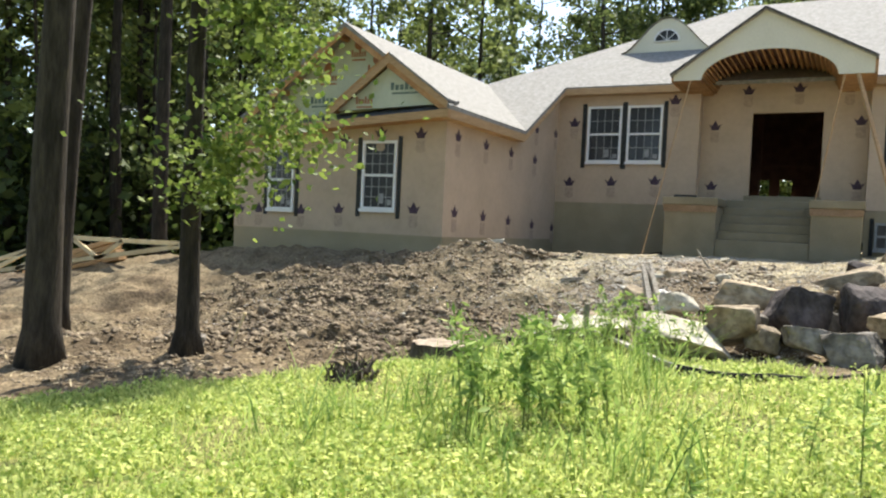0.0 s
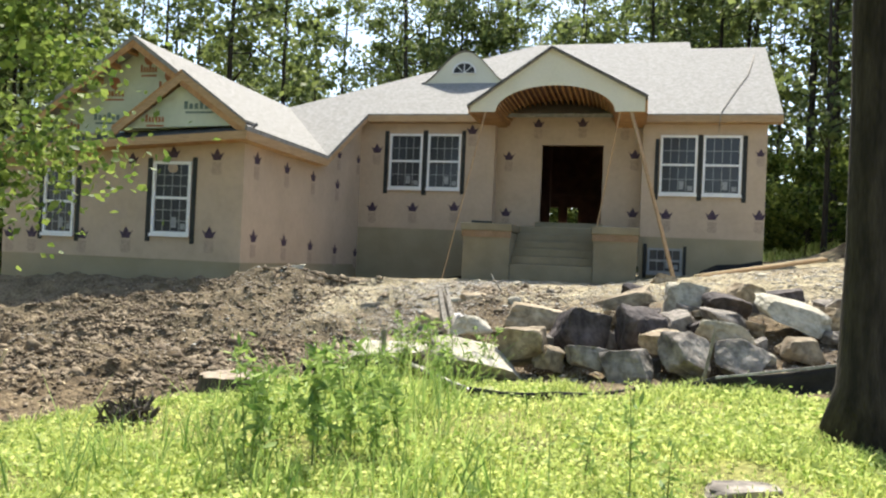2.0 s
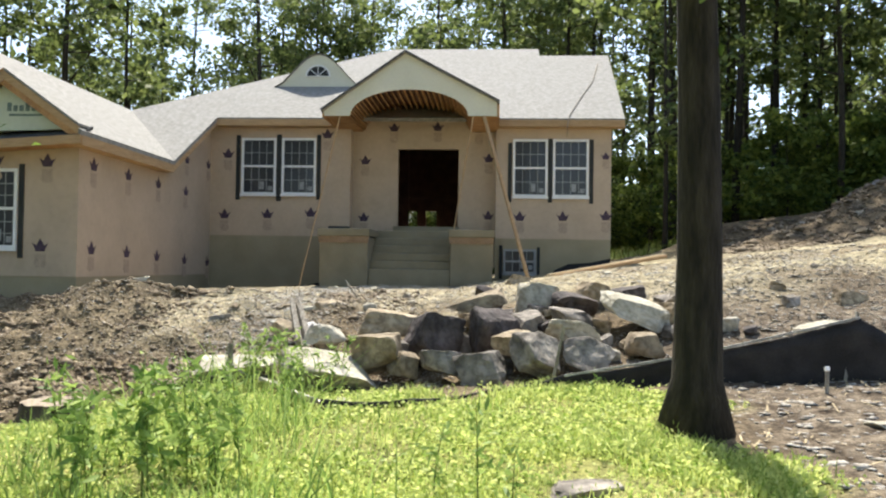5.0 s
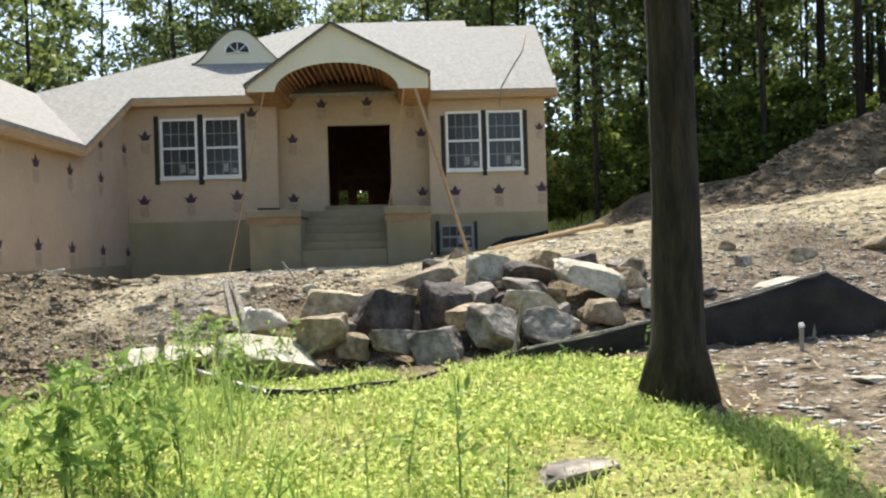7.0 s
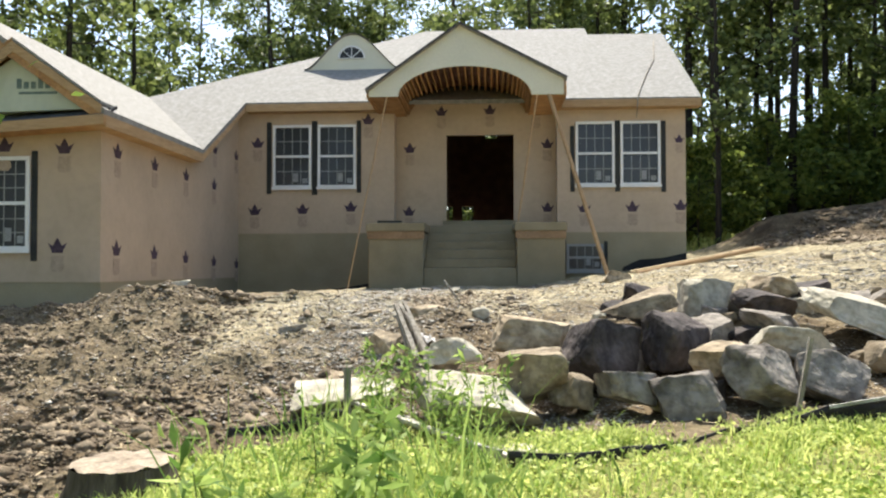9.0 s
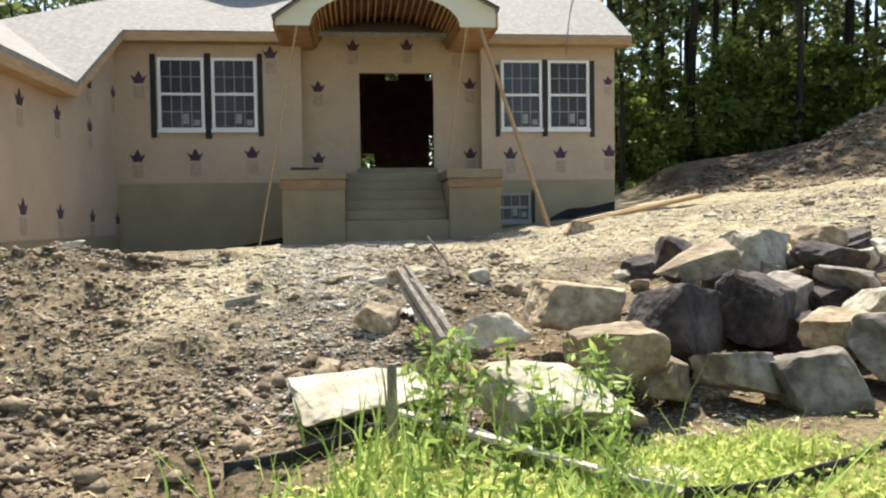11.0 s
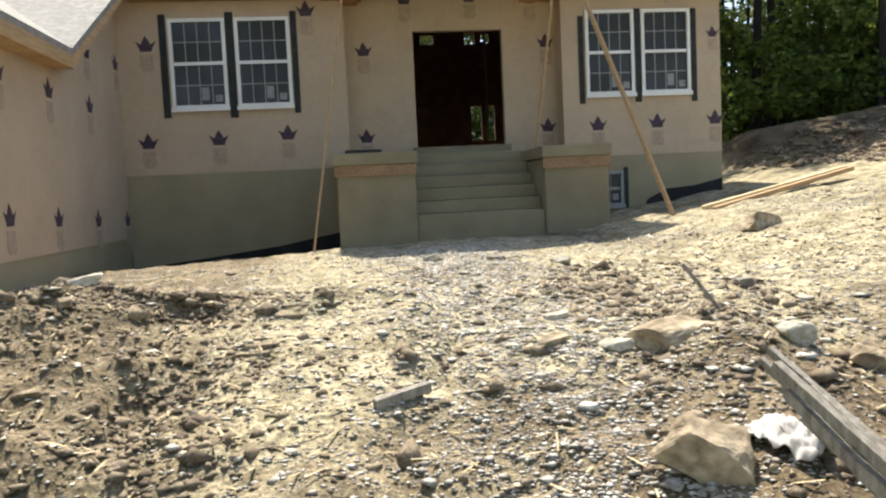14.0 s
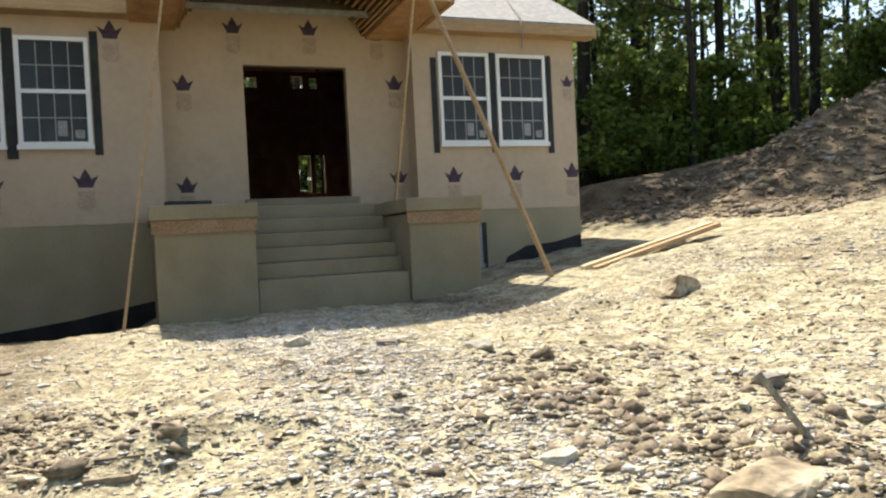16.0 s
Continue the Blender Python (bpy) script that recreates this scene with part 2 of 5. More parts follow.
def part(name, bm, mat, parent=None, label="", smooth=False, bevel=0.0):
    """One mesh object from a bmesh or from (verts, faces), in world coordinates, under a thing or a part."""
    if isinstance(bm, tuple):
        me = mesh_from(name, bm[0], bm[1], mat, smooth)
    else:
        if bevel:
            bmesh.ops.bevel(bm, geom=bm.edges[:], offset=bevel, segments=1, affect="EDGES")
        bmesh.ops.recalc_face_normals(bm, faces=bm.faces[:])
        me = bpy.data.meshes.new(name)
        bm.to_mesh(me)
        bm.free()
        me.materials.append(mat)
        if smooth:
            me.shade_smooth()
    ob = new(name, me)
    if parent:
        ob.parent = parent
        p, base = parent, Vector((0, 0, 0))
        while p:
            base += p.location
            p = p.parent
        ob.location = -base
    if label:
        ob["label"] = label
    return ob


def box(x0, x1, y0, y1, z0, z1, bm=None):
    bm = bm or bmesh.new()
    bmesh.ops.create_cube(bm, size=1, matrix=Matrix.Translation(((x0 + x1) / 2, (y0 + y1) / 2, (z0 + z1) / 2)) @ Matrix.Diagonal((x1 - x0, y1 - y0, z1 - z0, 1)))
    return bm


def bar(a, b, w, h, bm=None, up=(0, 0, 1)):
    """A board of section w by h from a to b."""
    bm = bm or bmesh.new()
    a, b = Vector(a), Vector(b)
    d = (b - a).normalized()
    s = d.cross(Vector(up))
    s = s.normalized() if s.length > 1e-4 else Vector((1, 0, 0))
    u = s.cross(d)
    vs = []
    for p in (a, b):
        for i, j in ((-1, -1), (1, -1), (1, 1), (-1, 1)):
            vs.append(bm.verts.new(p + s * (w / 2 * i) + u * (h / 2 * j)))
    for f in ((0, 1, 2, 3), (7, 6, 5, 4), (0, 4, 5, 1), (1, 5, 6, 2), (2, 6, 7, 3), (3, 7, 4, 0)):
        bm.faces.new([vs[i] for i in f])
    return bm


def slab(points, offset, bm=None):
    """A flat polygon made thick by the vector offset."""
    bm = bm or bmesh.new()
    o = Vector(offset)
    a = [bm.verts.new(p) for p in points]
    b = [bm.verts.new(Vector(p) + o) for p in points]
    bm.faces.new(a)
    bm.faces.new(b[::-1])
    n = len(a)
    for i in range(n):
        bm.faces.new((a[i], b[i], b[(i + 1) % n], a[(i + 1) % n]))
    return bm


def wall_bm(u0, u1, z0, z1, holes, place, thick):
    """A wall with openings through it. place(u, z, d) gives the point d behind the outer face."""
    us = sorted({u0, u1, *[h[0] for h in holes], *[h[1] for h in holes]})
    zs = sorted({z0, z1, *[h[2] for h in holes], *[h[3] for h in holes]})
    bm, seen = bmesh.new(), {}

    def v(i, j, d):
        if (i, j, d) not in seen:
            seen[i, j, d] = bm.verts.new(place(us[i], zs[j], thick * d))
        return seen[i, j, d]

    def solid(i, j):
        if not (0 <= i < len(us) - 1 and 0 <= j < len(zs) - 1):
            return False
        u, z = (us[i] + us[i + 1]) / 2, (zs[j] + zs[j + 1]) / 2
        return not any(h[0] < u < h[1] and h[2] < z < h[3] for h in holes)
    for i in range(len(us) - 1):
        for j in range(len(zs) - 1):
            if not solid(i, j):
                continue
            bm.faces.new((v(i, j, 0), v(i + 1, j, 0), v(i + 1, j + 1, 0), v(i, j + 1, 0)))
            bm.faces.new((v(i, j + 1, 1), v(i + 1, j + 1, 1), v(i + 1, j, 1), v(i, j, 1)))
            for di, dj, a, b in ((-1, 0, (i, j), (i, j + 1)), (1, 0, (i + 1, j), (i + 1, j + 1)), (0, -1, (i, j), (i + 1, j)), (0, 1, (i, j + 1), (i + 1, j + 1))):
                if not solid(i + di, j + dj):
                    bm.faces.new((v(*a, 0), v(*b, 0), v(*b, 1), v(*a, 1)))
    return bm


def tubes(paths, sides=7):
    """Tapered tubes along paths of (point, radius), in one mesh."""
    verts, faces = [], []
    for path in paths:
        base = len(verts)
        for k, (p, r) in enumerate(path):
            p = Vector(p)
            d = (Vector(path[min(k + 1, len(path) - 1)][0]) - Vector(path[max(k - 1, 0)][0])).normalized()
            s = d.cross(Vector((0.3, 1, 0.1))).normalized()
            u = s.cross(d)
            for i in range(sides):
                a = 2 * math.pi * i / sides
                verts.append(p + (s * math.cos(a) + u * math.sin(a)) * r)
        for k in range(len(path) - 1):
            for i in range(sides):
                j = (i + 1) % sides
                faces.append((base + k * sides + i, base + k * sides + j, base + (k + 1) * sides + j, base + (k + 1) * sides + i))
        faces.append(tuple(base + (len(path) - 1) * sides + i for i in range(sides)))
        faces.append(tuple(base + i for i in range(sides))[::-1])
    return verts, faces


def leaf_cards(centres, size, rng, spread=0.35, shape=1.8, flat=0.0):
    """Small pointed leaves (two triangles each, bent along the middle) round the centres."""
    n = len(centres)
    c = np.asarray(centres, float) + rng.normal(0, spread, (n, 3))
    d = rng.normal(0, 1, (n, 3))
    d[:, 2] = d[:, 2] * (1 - flat) - 0.2
    d /= np.linalg.norm(d, axis=1)[:, None]
    e = np.cross(d, rng.normal(0, 1, (n, 3)))
    e /= np.linalg.norm(e, axis=1)[:, None]
    s = (size * rng.uniform(0.6, 1.3, n))[:, None]
    tip, root = c + d * s * shape / 2, c - d * s * shape / 2
    nrm = np.cross(d, e)
    a, b = c + e * s / 2 + nrm * s * 0.12, c - e * s / 2 + nrm * s * 0.12
    verts = np.stack([root, a, tip, b], 1).reshape(-1, 3)
    k = np.arange(n) * 4
    faces = np.concatenate([np.stack([k, k + 1, k + 2], 1), np.stack([k, k + 2, k + 3], 1)])
    return verts, faces


def cheap_mesh(name, verts, faces, mat):
    """Fast mesh of triangles from arrays."""
    me = bpy.data.meshes.new(name)
    verts, faces = np.asarray(verts, np.float32), np.asarray(faces, np.int32)
    me.vertices.add(len(verts))
    me.vertices.foreach_set("co", verts.ravel())
    k = faces.shape[1]
    me.loops.add(faces.size)
    me.loops.foreach_set("vertex_index", faces.ravel())
    me.polygons.add(len(faces))
    me.polygons.foreach_set("loop_start", np.arange(0, faces.size, k, dtype=np.int32))
    me.polygons.foreach_set("loop_total", np.full(len(faces), k, np.int32))
    me.materials.append(mat)
    me.update(calc_edges=True)
    me.validate()
    return me


# ---- the lie of the land ----
def step(a, b, v):
    t = np.clip((v - a) / (b - a), 0, 1)
    return t * t * (3 - 2 * t)


def value_noise(x, y, seed=0):
    xi, yi = np.floor(x), np.floor(y)
    fx, fy = x - xi, y - yi
    fx, fy = fx * fx * (3 - 2 * fx), fy * fy * (3 - 2 * fy)

    def h(i, j):
        s = np.sin(i * 127.1 + j * 311.7 + seed * 74.7) * 43758.5453
        return s - np.floor(s)
    return (h(xi, yi) * (1 - fx) + h(xi + 1, yi) * fx) * (1 - fy) + (h(xi, yi + 1) * (1 - fx) + h(xi + 1, yi + 1) * fx) * fy - 0.5


def fractal(x, y, scale, octaves=4, seed=0):
    z = 0
    for k in range(octaves):
        z = z + value_noise(x * scale * 2 ** k + 13.7 * k, y * scale * 2 ** k - 7.3 * k, seed + k) / 2 ** k
    return z


def grass_mask(x, y):
    """1 on the lawn, 0 on bare earth."""
    w = fractal(x, y, 0.9, 3, 5) * 0.9
    north = np.interp(x, [-9, -4.5, -2.2, -1.0, 0.0, 1.0, 2.4, 3.6, 5.0], [-19.0, -18.3, -16.2, -14.6, -13.3, -13.3, -13.7, -13.7, -14.6])
    east = np.interp(y, [-24, -18, -15.6, -14], [3.9, 4.0, 4.25, 4.9])
    return step(-0.25, 0.25, north - y + w) * step(-0.3, 0.3, east - x + w)


def land(x, y, rough=True):
    x, y = np.asarray(x, float), np.asarray(y, float)
    # the terrace before the house, its bank and the lower lawn
    crest = -8.3 + 0.0 * x
    z = -0.17 - 0.79 * step(0, 1, (crest - y) / 5.6 * 0.5 + 0.25 * step(0, 1, (crest - y) / 5.6) * 2) - 0.035 * np.clip(-14 - y, 0, 60)
    near = step(-14, -6, y)
    z = z + np.where(x > 0, (0.075 + 0.055 * near) * np.clip(x - 1.8, 0, 13), np.clip(x, -8, 0) * (0.035 + 0.035 * step(-8, -10, y)))
    z = z - 0.62 * step(-1.0, -2.8, x) * step(-7.6, -4.8, y) * step(3, 0, np.abs(y))
    z = z - 0.15 * np.clip(-9.5 - x, 0, 11)
    # rising wood floor behind and beside the house
    z = z + 0.06 * np.clip(y - 6, 0, 60) * step(2, 12, x) + 0.03 * np.clip(y - 6, 0, 50) * step(2, -10, x)
    # heap of spoil east of the house
    ridge = 1.5 + 0.15 * (x - 9)
    z = z + 0.9 * np.exp(-((y - 7.0) / 2.4) ** 2) * step(8.2, 10.5, x) * step(22, 15, x)
    z = z + 3.1 * step(7.8, 20.5, x) * np.exp(-((y - ridge) / (1.9 + 0.12 * np.clip(x - 9, 0, 12))) ** 2) * step(44, 30, x)
    z = z + 0.17 * np.exp(-((x + 1.55 - 0.3 * (y + 8.7)) / 0.45) ** 2 - ((y + 8.7 - 0.35 * (x + 1.55)) / 0.22) ** 2)
    # a crumbled ridge of earth between the track and the boulders, and a mound at the crest
    z = z + 0.13 * np.exp(-((x - 0.55 - 0.25 * (y + 10.6)) / 0.35) ** 2) * step(-12.2, -11.4, y) * step(-9.3, -10.2, y)
    z = z + 0.16 * np.exp(-((x + 3.6) / 1.0) ** 2 - ((y + 8.2) / 0.55) ** 2)
    # low mound under the boulders
    z = z + 0.2 * np.exp(-((x - 3.3) / 1.5) ** 2 - ((y + 11.5) / 0.85) ** 2)
    if rough:
        g = grass_mask(x, y)
        dirt = (1 - g) * step(-30, -24, y) * step(28, 19, np.abs(x))
        heap = step(8.6, 10.5, x) * step(-3, -0.5, y) * step(8, 5, y)
        z = z + heap * (0.25 * fractal(x, y, 0.9, 4, 41) + 0.10 * np.maximum(fractal(x, y, 3.5, 3, 42), -0.2))
        bank = step(-6.5, -8.5, y) * step(-17.5, -14, y) * step(0.8, -1.0, x)
        lane = step(-2.6, -1.7, x) * step(0.8, 0.1, x) * step(-12.0, -10.8, y)
        bank = bank * (1 - 0.85 * lane)
        z = z + dirt * (0.05 + 0.10 * bank) * fractal(x, y, 1.3, 4, 2) + dirt * (0.05 + 0.075 * bank) * np.maximum(fractal(x, y, 4.4, 3, 8), -0.25)
        # furrows drawn along the bank by the digger
        u, v = x + 0.35 * y, y - 0.35 * x
        z = z + dirt * bank * (0.15 * value_noise(u * 0.55, v * 2.3, 71) + 0.08 * value_noise(u * 1.3, v * 5.2, 72) + 0.05 * np.abs(value_noise(x * 9, y * 9, 73)))
        z = z + 0.05 * g * fractal(x, y, 1.1, 3, 3)
        # wheel ruts that climb towards the stoop
        for off in (0.0, 1.7):
            line = -2.35 + off + 0.35 * (y + 9.5)
            z = z - 0.07 * np.exp(-((x - line) / 0.16) ** 2) * step(-13, -11.5, y) * step(-7.2, -8.2, y)
    return z


def on_land(x, y):
    return float(land(np.array([x]), np.array([y]))[0])


def build_ground():
    def axis(lo, mid, hi):
        """Fine from lo to mid, half as fine to hi, ever coarser outwards."""
        out = np.cumsum(0.1 * 1.16 ** np.arange(1, 54))
        out = out[out < 420]
        return np.concatenate([lo - out[::-1], np.arange(lo, mid, 0.055), np.arange(mid, hi + 1e-6, 0.12), hi + out])
    xs, ys = axis(-11.0, 10.0, 20.0), axis(-21.5, -2.5, 6.0)
    gx, gy = np.meshgrid(xs, ys)
    x, y = gx.ravel(), gy.ravel()
    z = land(x, y)
    nx, ny = len(xs), len(ys)
    i, j = np.meshgrid(np.arange(nx - 1), np.arange(ny - 1))
    k = (j * nx + i).ravel()
    me = cheap_mesh("ground", np.stack([x, y, z], 1), np.stack([k, k + 1, k + nx + 1, k + nx], 1), GROUND)
    me.shade_smooth()
    g = grass_mask(x, y)
    far = step(8, 14, y) * step(9, 8, x) + step(9, 14, y) + step(-13, -16, x) + step(-30, -26, y) * 0 + step(4.2, 4.8, x) * step(-9, -12, y) + step(18, 24, np.abs(x))
    heap = step(8.3, 9.5, x) * step(-3.5, -1, y)
    straw = (1 - heap) * (0.2 + 0.8 * step(-3.0, -1.6, x) * step(-11.8, -10.2, y)) * step(-0.25, 0.2, fractal(x, y, 0.55, 3, 9) + 0.6 * step(-12.5, -9, y) - 0.15)
    meadow = step(9, 12, y) * step(40, 25, y) * step(6, 7, x) * step(-0.1, 0.1, fractal(x, y, 0.3, 3, 4)) * 0.8
    for nm, val in (("grass", np.clip(g * (0.55 + 0.45 * step(-0.25, 0.1, fractal(x, y, 1.6, 3, 31))) + meadow, 0, 1)), ("straw", straw), ("litter", np.clip(far, 0, 1))):
        a = me.attributes.new(nm, "FLOAT", "POINT")
        a.data.foreach_set("value", val.astype(np.float32))
    return tagged(new("ground", me), "rough brown dirt and bright green lawn on a bank", "ground", kind="structure")


build_ground()

# ---- the house ----
EAVE_Y, EAVE_Z, PITCH = -0.32, 4.27, 0.56
RIDGE_Y = 6.3


def roof_z(y):
    return EAVE_Z + PITCH * (y - EAVE_Y)


house = tagged(empty("house", (0, 0, 0)), "unfinished one-storey house in tan wrap with grey shingle roof", "house")
WALL_L, ALC_L, ALC_R, WALL_R, DOOR_Y = -5.17, -1.28, 2.68, 5.75, 0.40
GAR_F, GAR_L = -6.85, -10.9
T = 0.15
front = lambda y: (lambda u, z, d: (u, y + d, z))
WIN_L = [(-4.30, -3.34), (-3.18, -2.23)]
WIN_R = [(3.13, 4.06), (4.20, 5.15)]
WZ0, WZ1 = 2.19, 3.76
wall_l = part("wall", wall_bm(WALL_L, ALC_L, 1.08, 4.25, [(a, b, WZ0, WZ1) for a, b in WIN_L], front(0), T), WRAP, house)
wall_r = part("wall", wall_bm(ALC_R, WALL_R, 1.08, 4.25, [(a, b, WZ0, WZ1) for a, b in WIN_R], front(0), T), WRAP, house)
found_l = part("foundation", wall_bm(WALL_L, ALC_L, -1.2, 1.08, [], front(0.01), T), FOUND, house, "dull green-grey coated foundation wall")
found_r = part("foundation", wall_bm(ALC_R, WALL_R, -1.0, 1.08, [(2.9, 3.78, 0.12, 0.80)], front(0.01), T), FOUND, house, "dull green-grey coated foundation wall")
wall_d = part("wall", wall_bm(ALC_L, ALC_R, 0.9, 4.55, [(-0.02, 1.65, 1.4, 3.54)], front(DOOR_Y), T), WRAP, house, "tan wrap round an open doorway")
part("wall", box(ALC_L - T, ALC_L, T, DOOR_Y, 0.9, 4.42), WRAP, house)
part("wall", box(ALC_R, ALC_R + T, T, DOOR_Y, 0.9, 4.42), WRAP, house)
# gable end towards the spoil heap
part("wall", slab([(WALL_R, T, -1.0), (WALL_R, 8.4, -1.0), (WALL_R, 8.4, 5.6), (WALL_R, 5.5, roof_z(5.5) - 0.25), (WALL_R, T, roof_z(T) - 0.25)], (-T, 0, 0)), WRAP, house)
# back wall with the openings seen through the doorway
back_holes = [(-0.62, -0.25, 1.5, 2.4), (0.08, 0.48, 1.5, 2.4), (2.3, 2.62, 2.0, 3.0), (2.74, 3.0, 2.0, 3.0), (0.9, 1.3, 4.78, 5.05), (2.2, 2.5, 4.78, 5.1), (2.68, 2.92, 4.78, 5.05)]
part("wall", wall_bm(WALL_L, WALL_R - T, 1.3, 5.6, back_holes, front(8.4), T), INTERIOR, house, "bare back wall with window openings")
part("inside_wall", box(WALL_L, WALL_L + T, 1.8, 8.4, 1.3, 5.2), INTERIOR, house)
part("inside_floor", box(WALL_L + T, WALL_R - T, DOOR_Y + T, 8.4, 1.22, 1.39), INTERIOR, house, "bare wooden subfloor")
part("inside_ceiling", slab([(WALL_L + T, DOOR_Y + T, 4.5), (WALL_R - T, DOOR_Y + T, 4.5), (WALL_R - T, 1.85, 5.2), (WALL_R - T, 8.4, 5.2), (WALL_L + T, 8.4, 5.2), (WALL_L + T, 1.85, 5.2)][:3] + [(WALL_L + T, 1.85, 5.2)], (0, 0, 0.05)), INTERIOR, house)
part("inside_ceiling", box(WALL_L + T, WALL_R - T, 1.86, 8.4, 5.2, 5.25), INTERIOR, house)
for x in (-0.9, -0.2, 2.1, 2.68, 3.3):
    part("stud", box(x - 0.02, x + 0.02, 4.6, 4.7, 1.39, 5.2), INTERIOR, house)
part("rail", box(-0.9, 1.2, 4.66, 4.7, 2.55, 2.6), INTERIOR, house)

# garage wing
wall_g = part("wall", wall_bm(GAR_L, WALL_L, 0.0, 2.62, [(-9.86, -9.10, 0.42, 1.84), (-7.22, -6.34, 0.50, 2.03)], front(GAR_F), T), WRAP, house)
part("foundation", wall_bm(GAR_L, WALL_L, -1.6, 0.0, [], front(GAR_F + 0.012), T), FOUND, house, "dull green-grey coated foundation wall")
wall_s = part("wall", slab([(WALL_L, GAR_F + T, 0.0), (WALL_L, 0.0, 0.0), (WALL_L, 0.0, roof_z(0) - 0.12), (WALL_L, -3.1, roof_z(-3.1) - 0.12), (WALL_L, GAR_F + T, 2.58)], (-T, 0, 0)), WRAP, house, "tan wrapped side wall, lighter in the sky's light")
part("foundation", box(WALL_L - T, WALL_L - 0.012, GAR_F + T + 0.01, 0.0, -1.6, 0.0), FOUND, house, "dull green-grey coated foundation wall")
part("wall", box(GAR_L, GAR_L + T, GAR_F + T, 3.0, -1.6, 1.98), WRAP, house)
part("wall", box(GAR_L + T, WALL_L - T, 2.85, 3.0, -1.6, 4.4), WRAP, house)
GX, GZ, GP = -7.56, 4.56, 0.70
g_eave = -4.90
gl_eave = -11.2
gz = lambda x: GZ - GP * abs(x - GX)
# gable triangle in pale green wrap
wall_t = part("gable_wall", slab([(g_eave - 0.1, GAR_F, 2.6), (GX, GAR_F, GZ - 0.12), (gl_eave + 0.3, GAR_F, gz(gl_eave + 0.3) - 0.1), (gl_eave + 0.3, GAR_F, 2.2), (GAR_L, GAR_F, 2.62)], (0, T, 0)), GREEN_WRAP, house, "pale green wrapped gable with printed marks")

# roofs, each a thick sheet
valley_y = EAVE_Y + (gz(g_eave) - EAVE_Z) / PITCH
top_y = EAVE_Y + (GZ - EAVE_Z) / PITCH
RX = 6.05
RT = 6.42
main_poly = [(RX, EAVE_Y), (RT, 5.5), (4.12, 5.5), (4.12, RIDGE_Y), (-1.0, RIDGE_Y), (GX, top_y), (g_eave, valley_y), (g_eave, EAVE_Y)]
roof_main = part("roof", slab([(x, y, roof_z(y)) for x, y in main_poly], (0, 0, -0.10)), SHINGLE, house)
part("roof", slab([(-1.0, RIDGE_Y, roof_z(RIDGE_Y)), (GX, top_y, GZ), (GX, 9.0, GZ), (-1.0, 9.0, roof_z(RIDGE_Y) - 1.4)], (0, 0, -0.1)), SHINGLE, house)
part("roof", slab([(4.12, RIDGE_Y, roof_z(RIDGE_Y)), (-1.0, RIDGE_Y, roof_z(RIDGE_Y)), (-1.0, 9.0, roof_z(RIDGE_Y) - 1.5), (4.12, 9.0, roof_z(RIDGE_Y) - 1.5)], (0, 0, -0.1)), SHINGLE, house)
part("roof", slab([(RT, 5.5, roof_z(5.5)), (4.12, 5.5, roof_z(5.5)), (4.12, 9.0, roof_z(5.5) - 1.9), (RT, 9.0, roof_z(5.5) - 1.9)], (0, 0, -0.1)), SHINGLE, house)
part("ridge_step", slab([(4.12, 5.5, roof_z(5.5) - 0.1), (4.12, RIDGE_Y, roof_z(RIDGE_Y)), (4.12, 9.0, roof_z(5.5) - 1.5), (4.12, 9.0, roof_z(5.5) - 2.0)], (-0.05, 0, 0)), SHINGLE, house)
part("roof", slab([(g_eave, GAR_F - 0.45, gz(g_eave)), (GX, GAR_F - 0.45, GZ), (GX, top_y, GZ), (g_eave, valley_y, gz(g_eave))], (0, 0, -0.10)), SHINGLE, house)
part("roof", slab([(GX, GAR_F - 0.45, GZ), (gl_eave, GAR_F - 0.45, gz(gl_eave)), (gl_eave, 3.2, gz(gl_eave)), (GX, 3.2, GZ)], (0, 0, -0.10)), SHINGLE, house)
# rake boards of the garage gable, bare timber
yr = GAR_F - 0.44
part("rake_board", slab([(GX, yr, GZ - 0.10), (g_eave, yr, gz(g_eave) - 0.10), (g_eave, yr, gz(g_eave) - 0.25), (GX, yr, GZ - 0.25)], (0, 0.04, 0)), ORANGE_WOOD, house, "bare timber rake board")
part("rake_board", slab([(GX, yr, GZ - 0.10), (gl_eave, yr, gz(gl_eave) - 0.10), (gl_eave, yr, gz(gl_eave) - 0.25), (GX, yr, GZ - 0.25)], (0, 0.04, 0)), ORANGE_WOOD, house, "bare timber rake board")
for s, xe in ((1, g_eave), (-1, gl_eave)):
    for k in range(9):
        x = GX + (xe - GX) * (k + 0.5) / 9
        part("lookout", slab([(x, GAR_F, gz(x) - 0.11), (x + 0.04, GAR_F, gz(x + 0.04) - 0.11), (x + 0.04, GAR_F, gz(x + 0.04) - 0.2), (x, GAR_F, gz(x) - 0.2)], (0, -0.40, 0)), ORANGE_WOOD, house)
# the smaller gable laid over the big one
SX, SZ, SY = -6.39, 3.76, GAR_F - 0.30
sl, sr = -7.95, -4.95
part("gable_wall", slab([(sl + 0.2, SY, 2.66), (sr - 0.05, SY, 2.74), (SX, SY, SZ - 0.15)], (0, 0.1, 0)), GREEN_WRAP, house, "small pale green wrapped gable")
part("rake_board", slab([(SX, SY - 0.16, SZ + 0.02), (sl, SY - 0.16, 2.62), (sl, SY - 0.16, 2.45), (SX, SY - 0.16, SZ - 0.16)], (0, 0.05, 0)), FRESH, house, "fresh timber rake board")
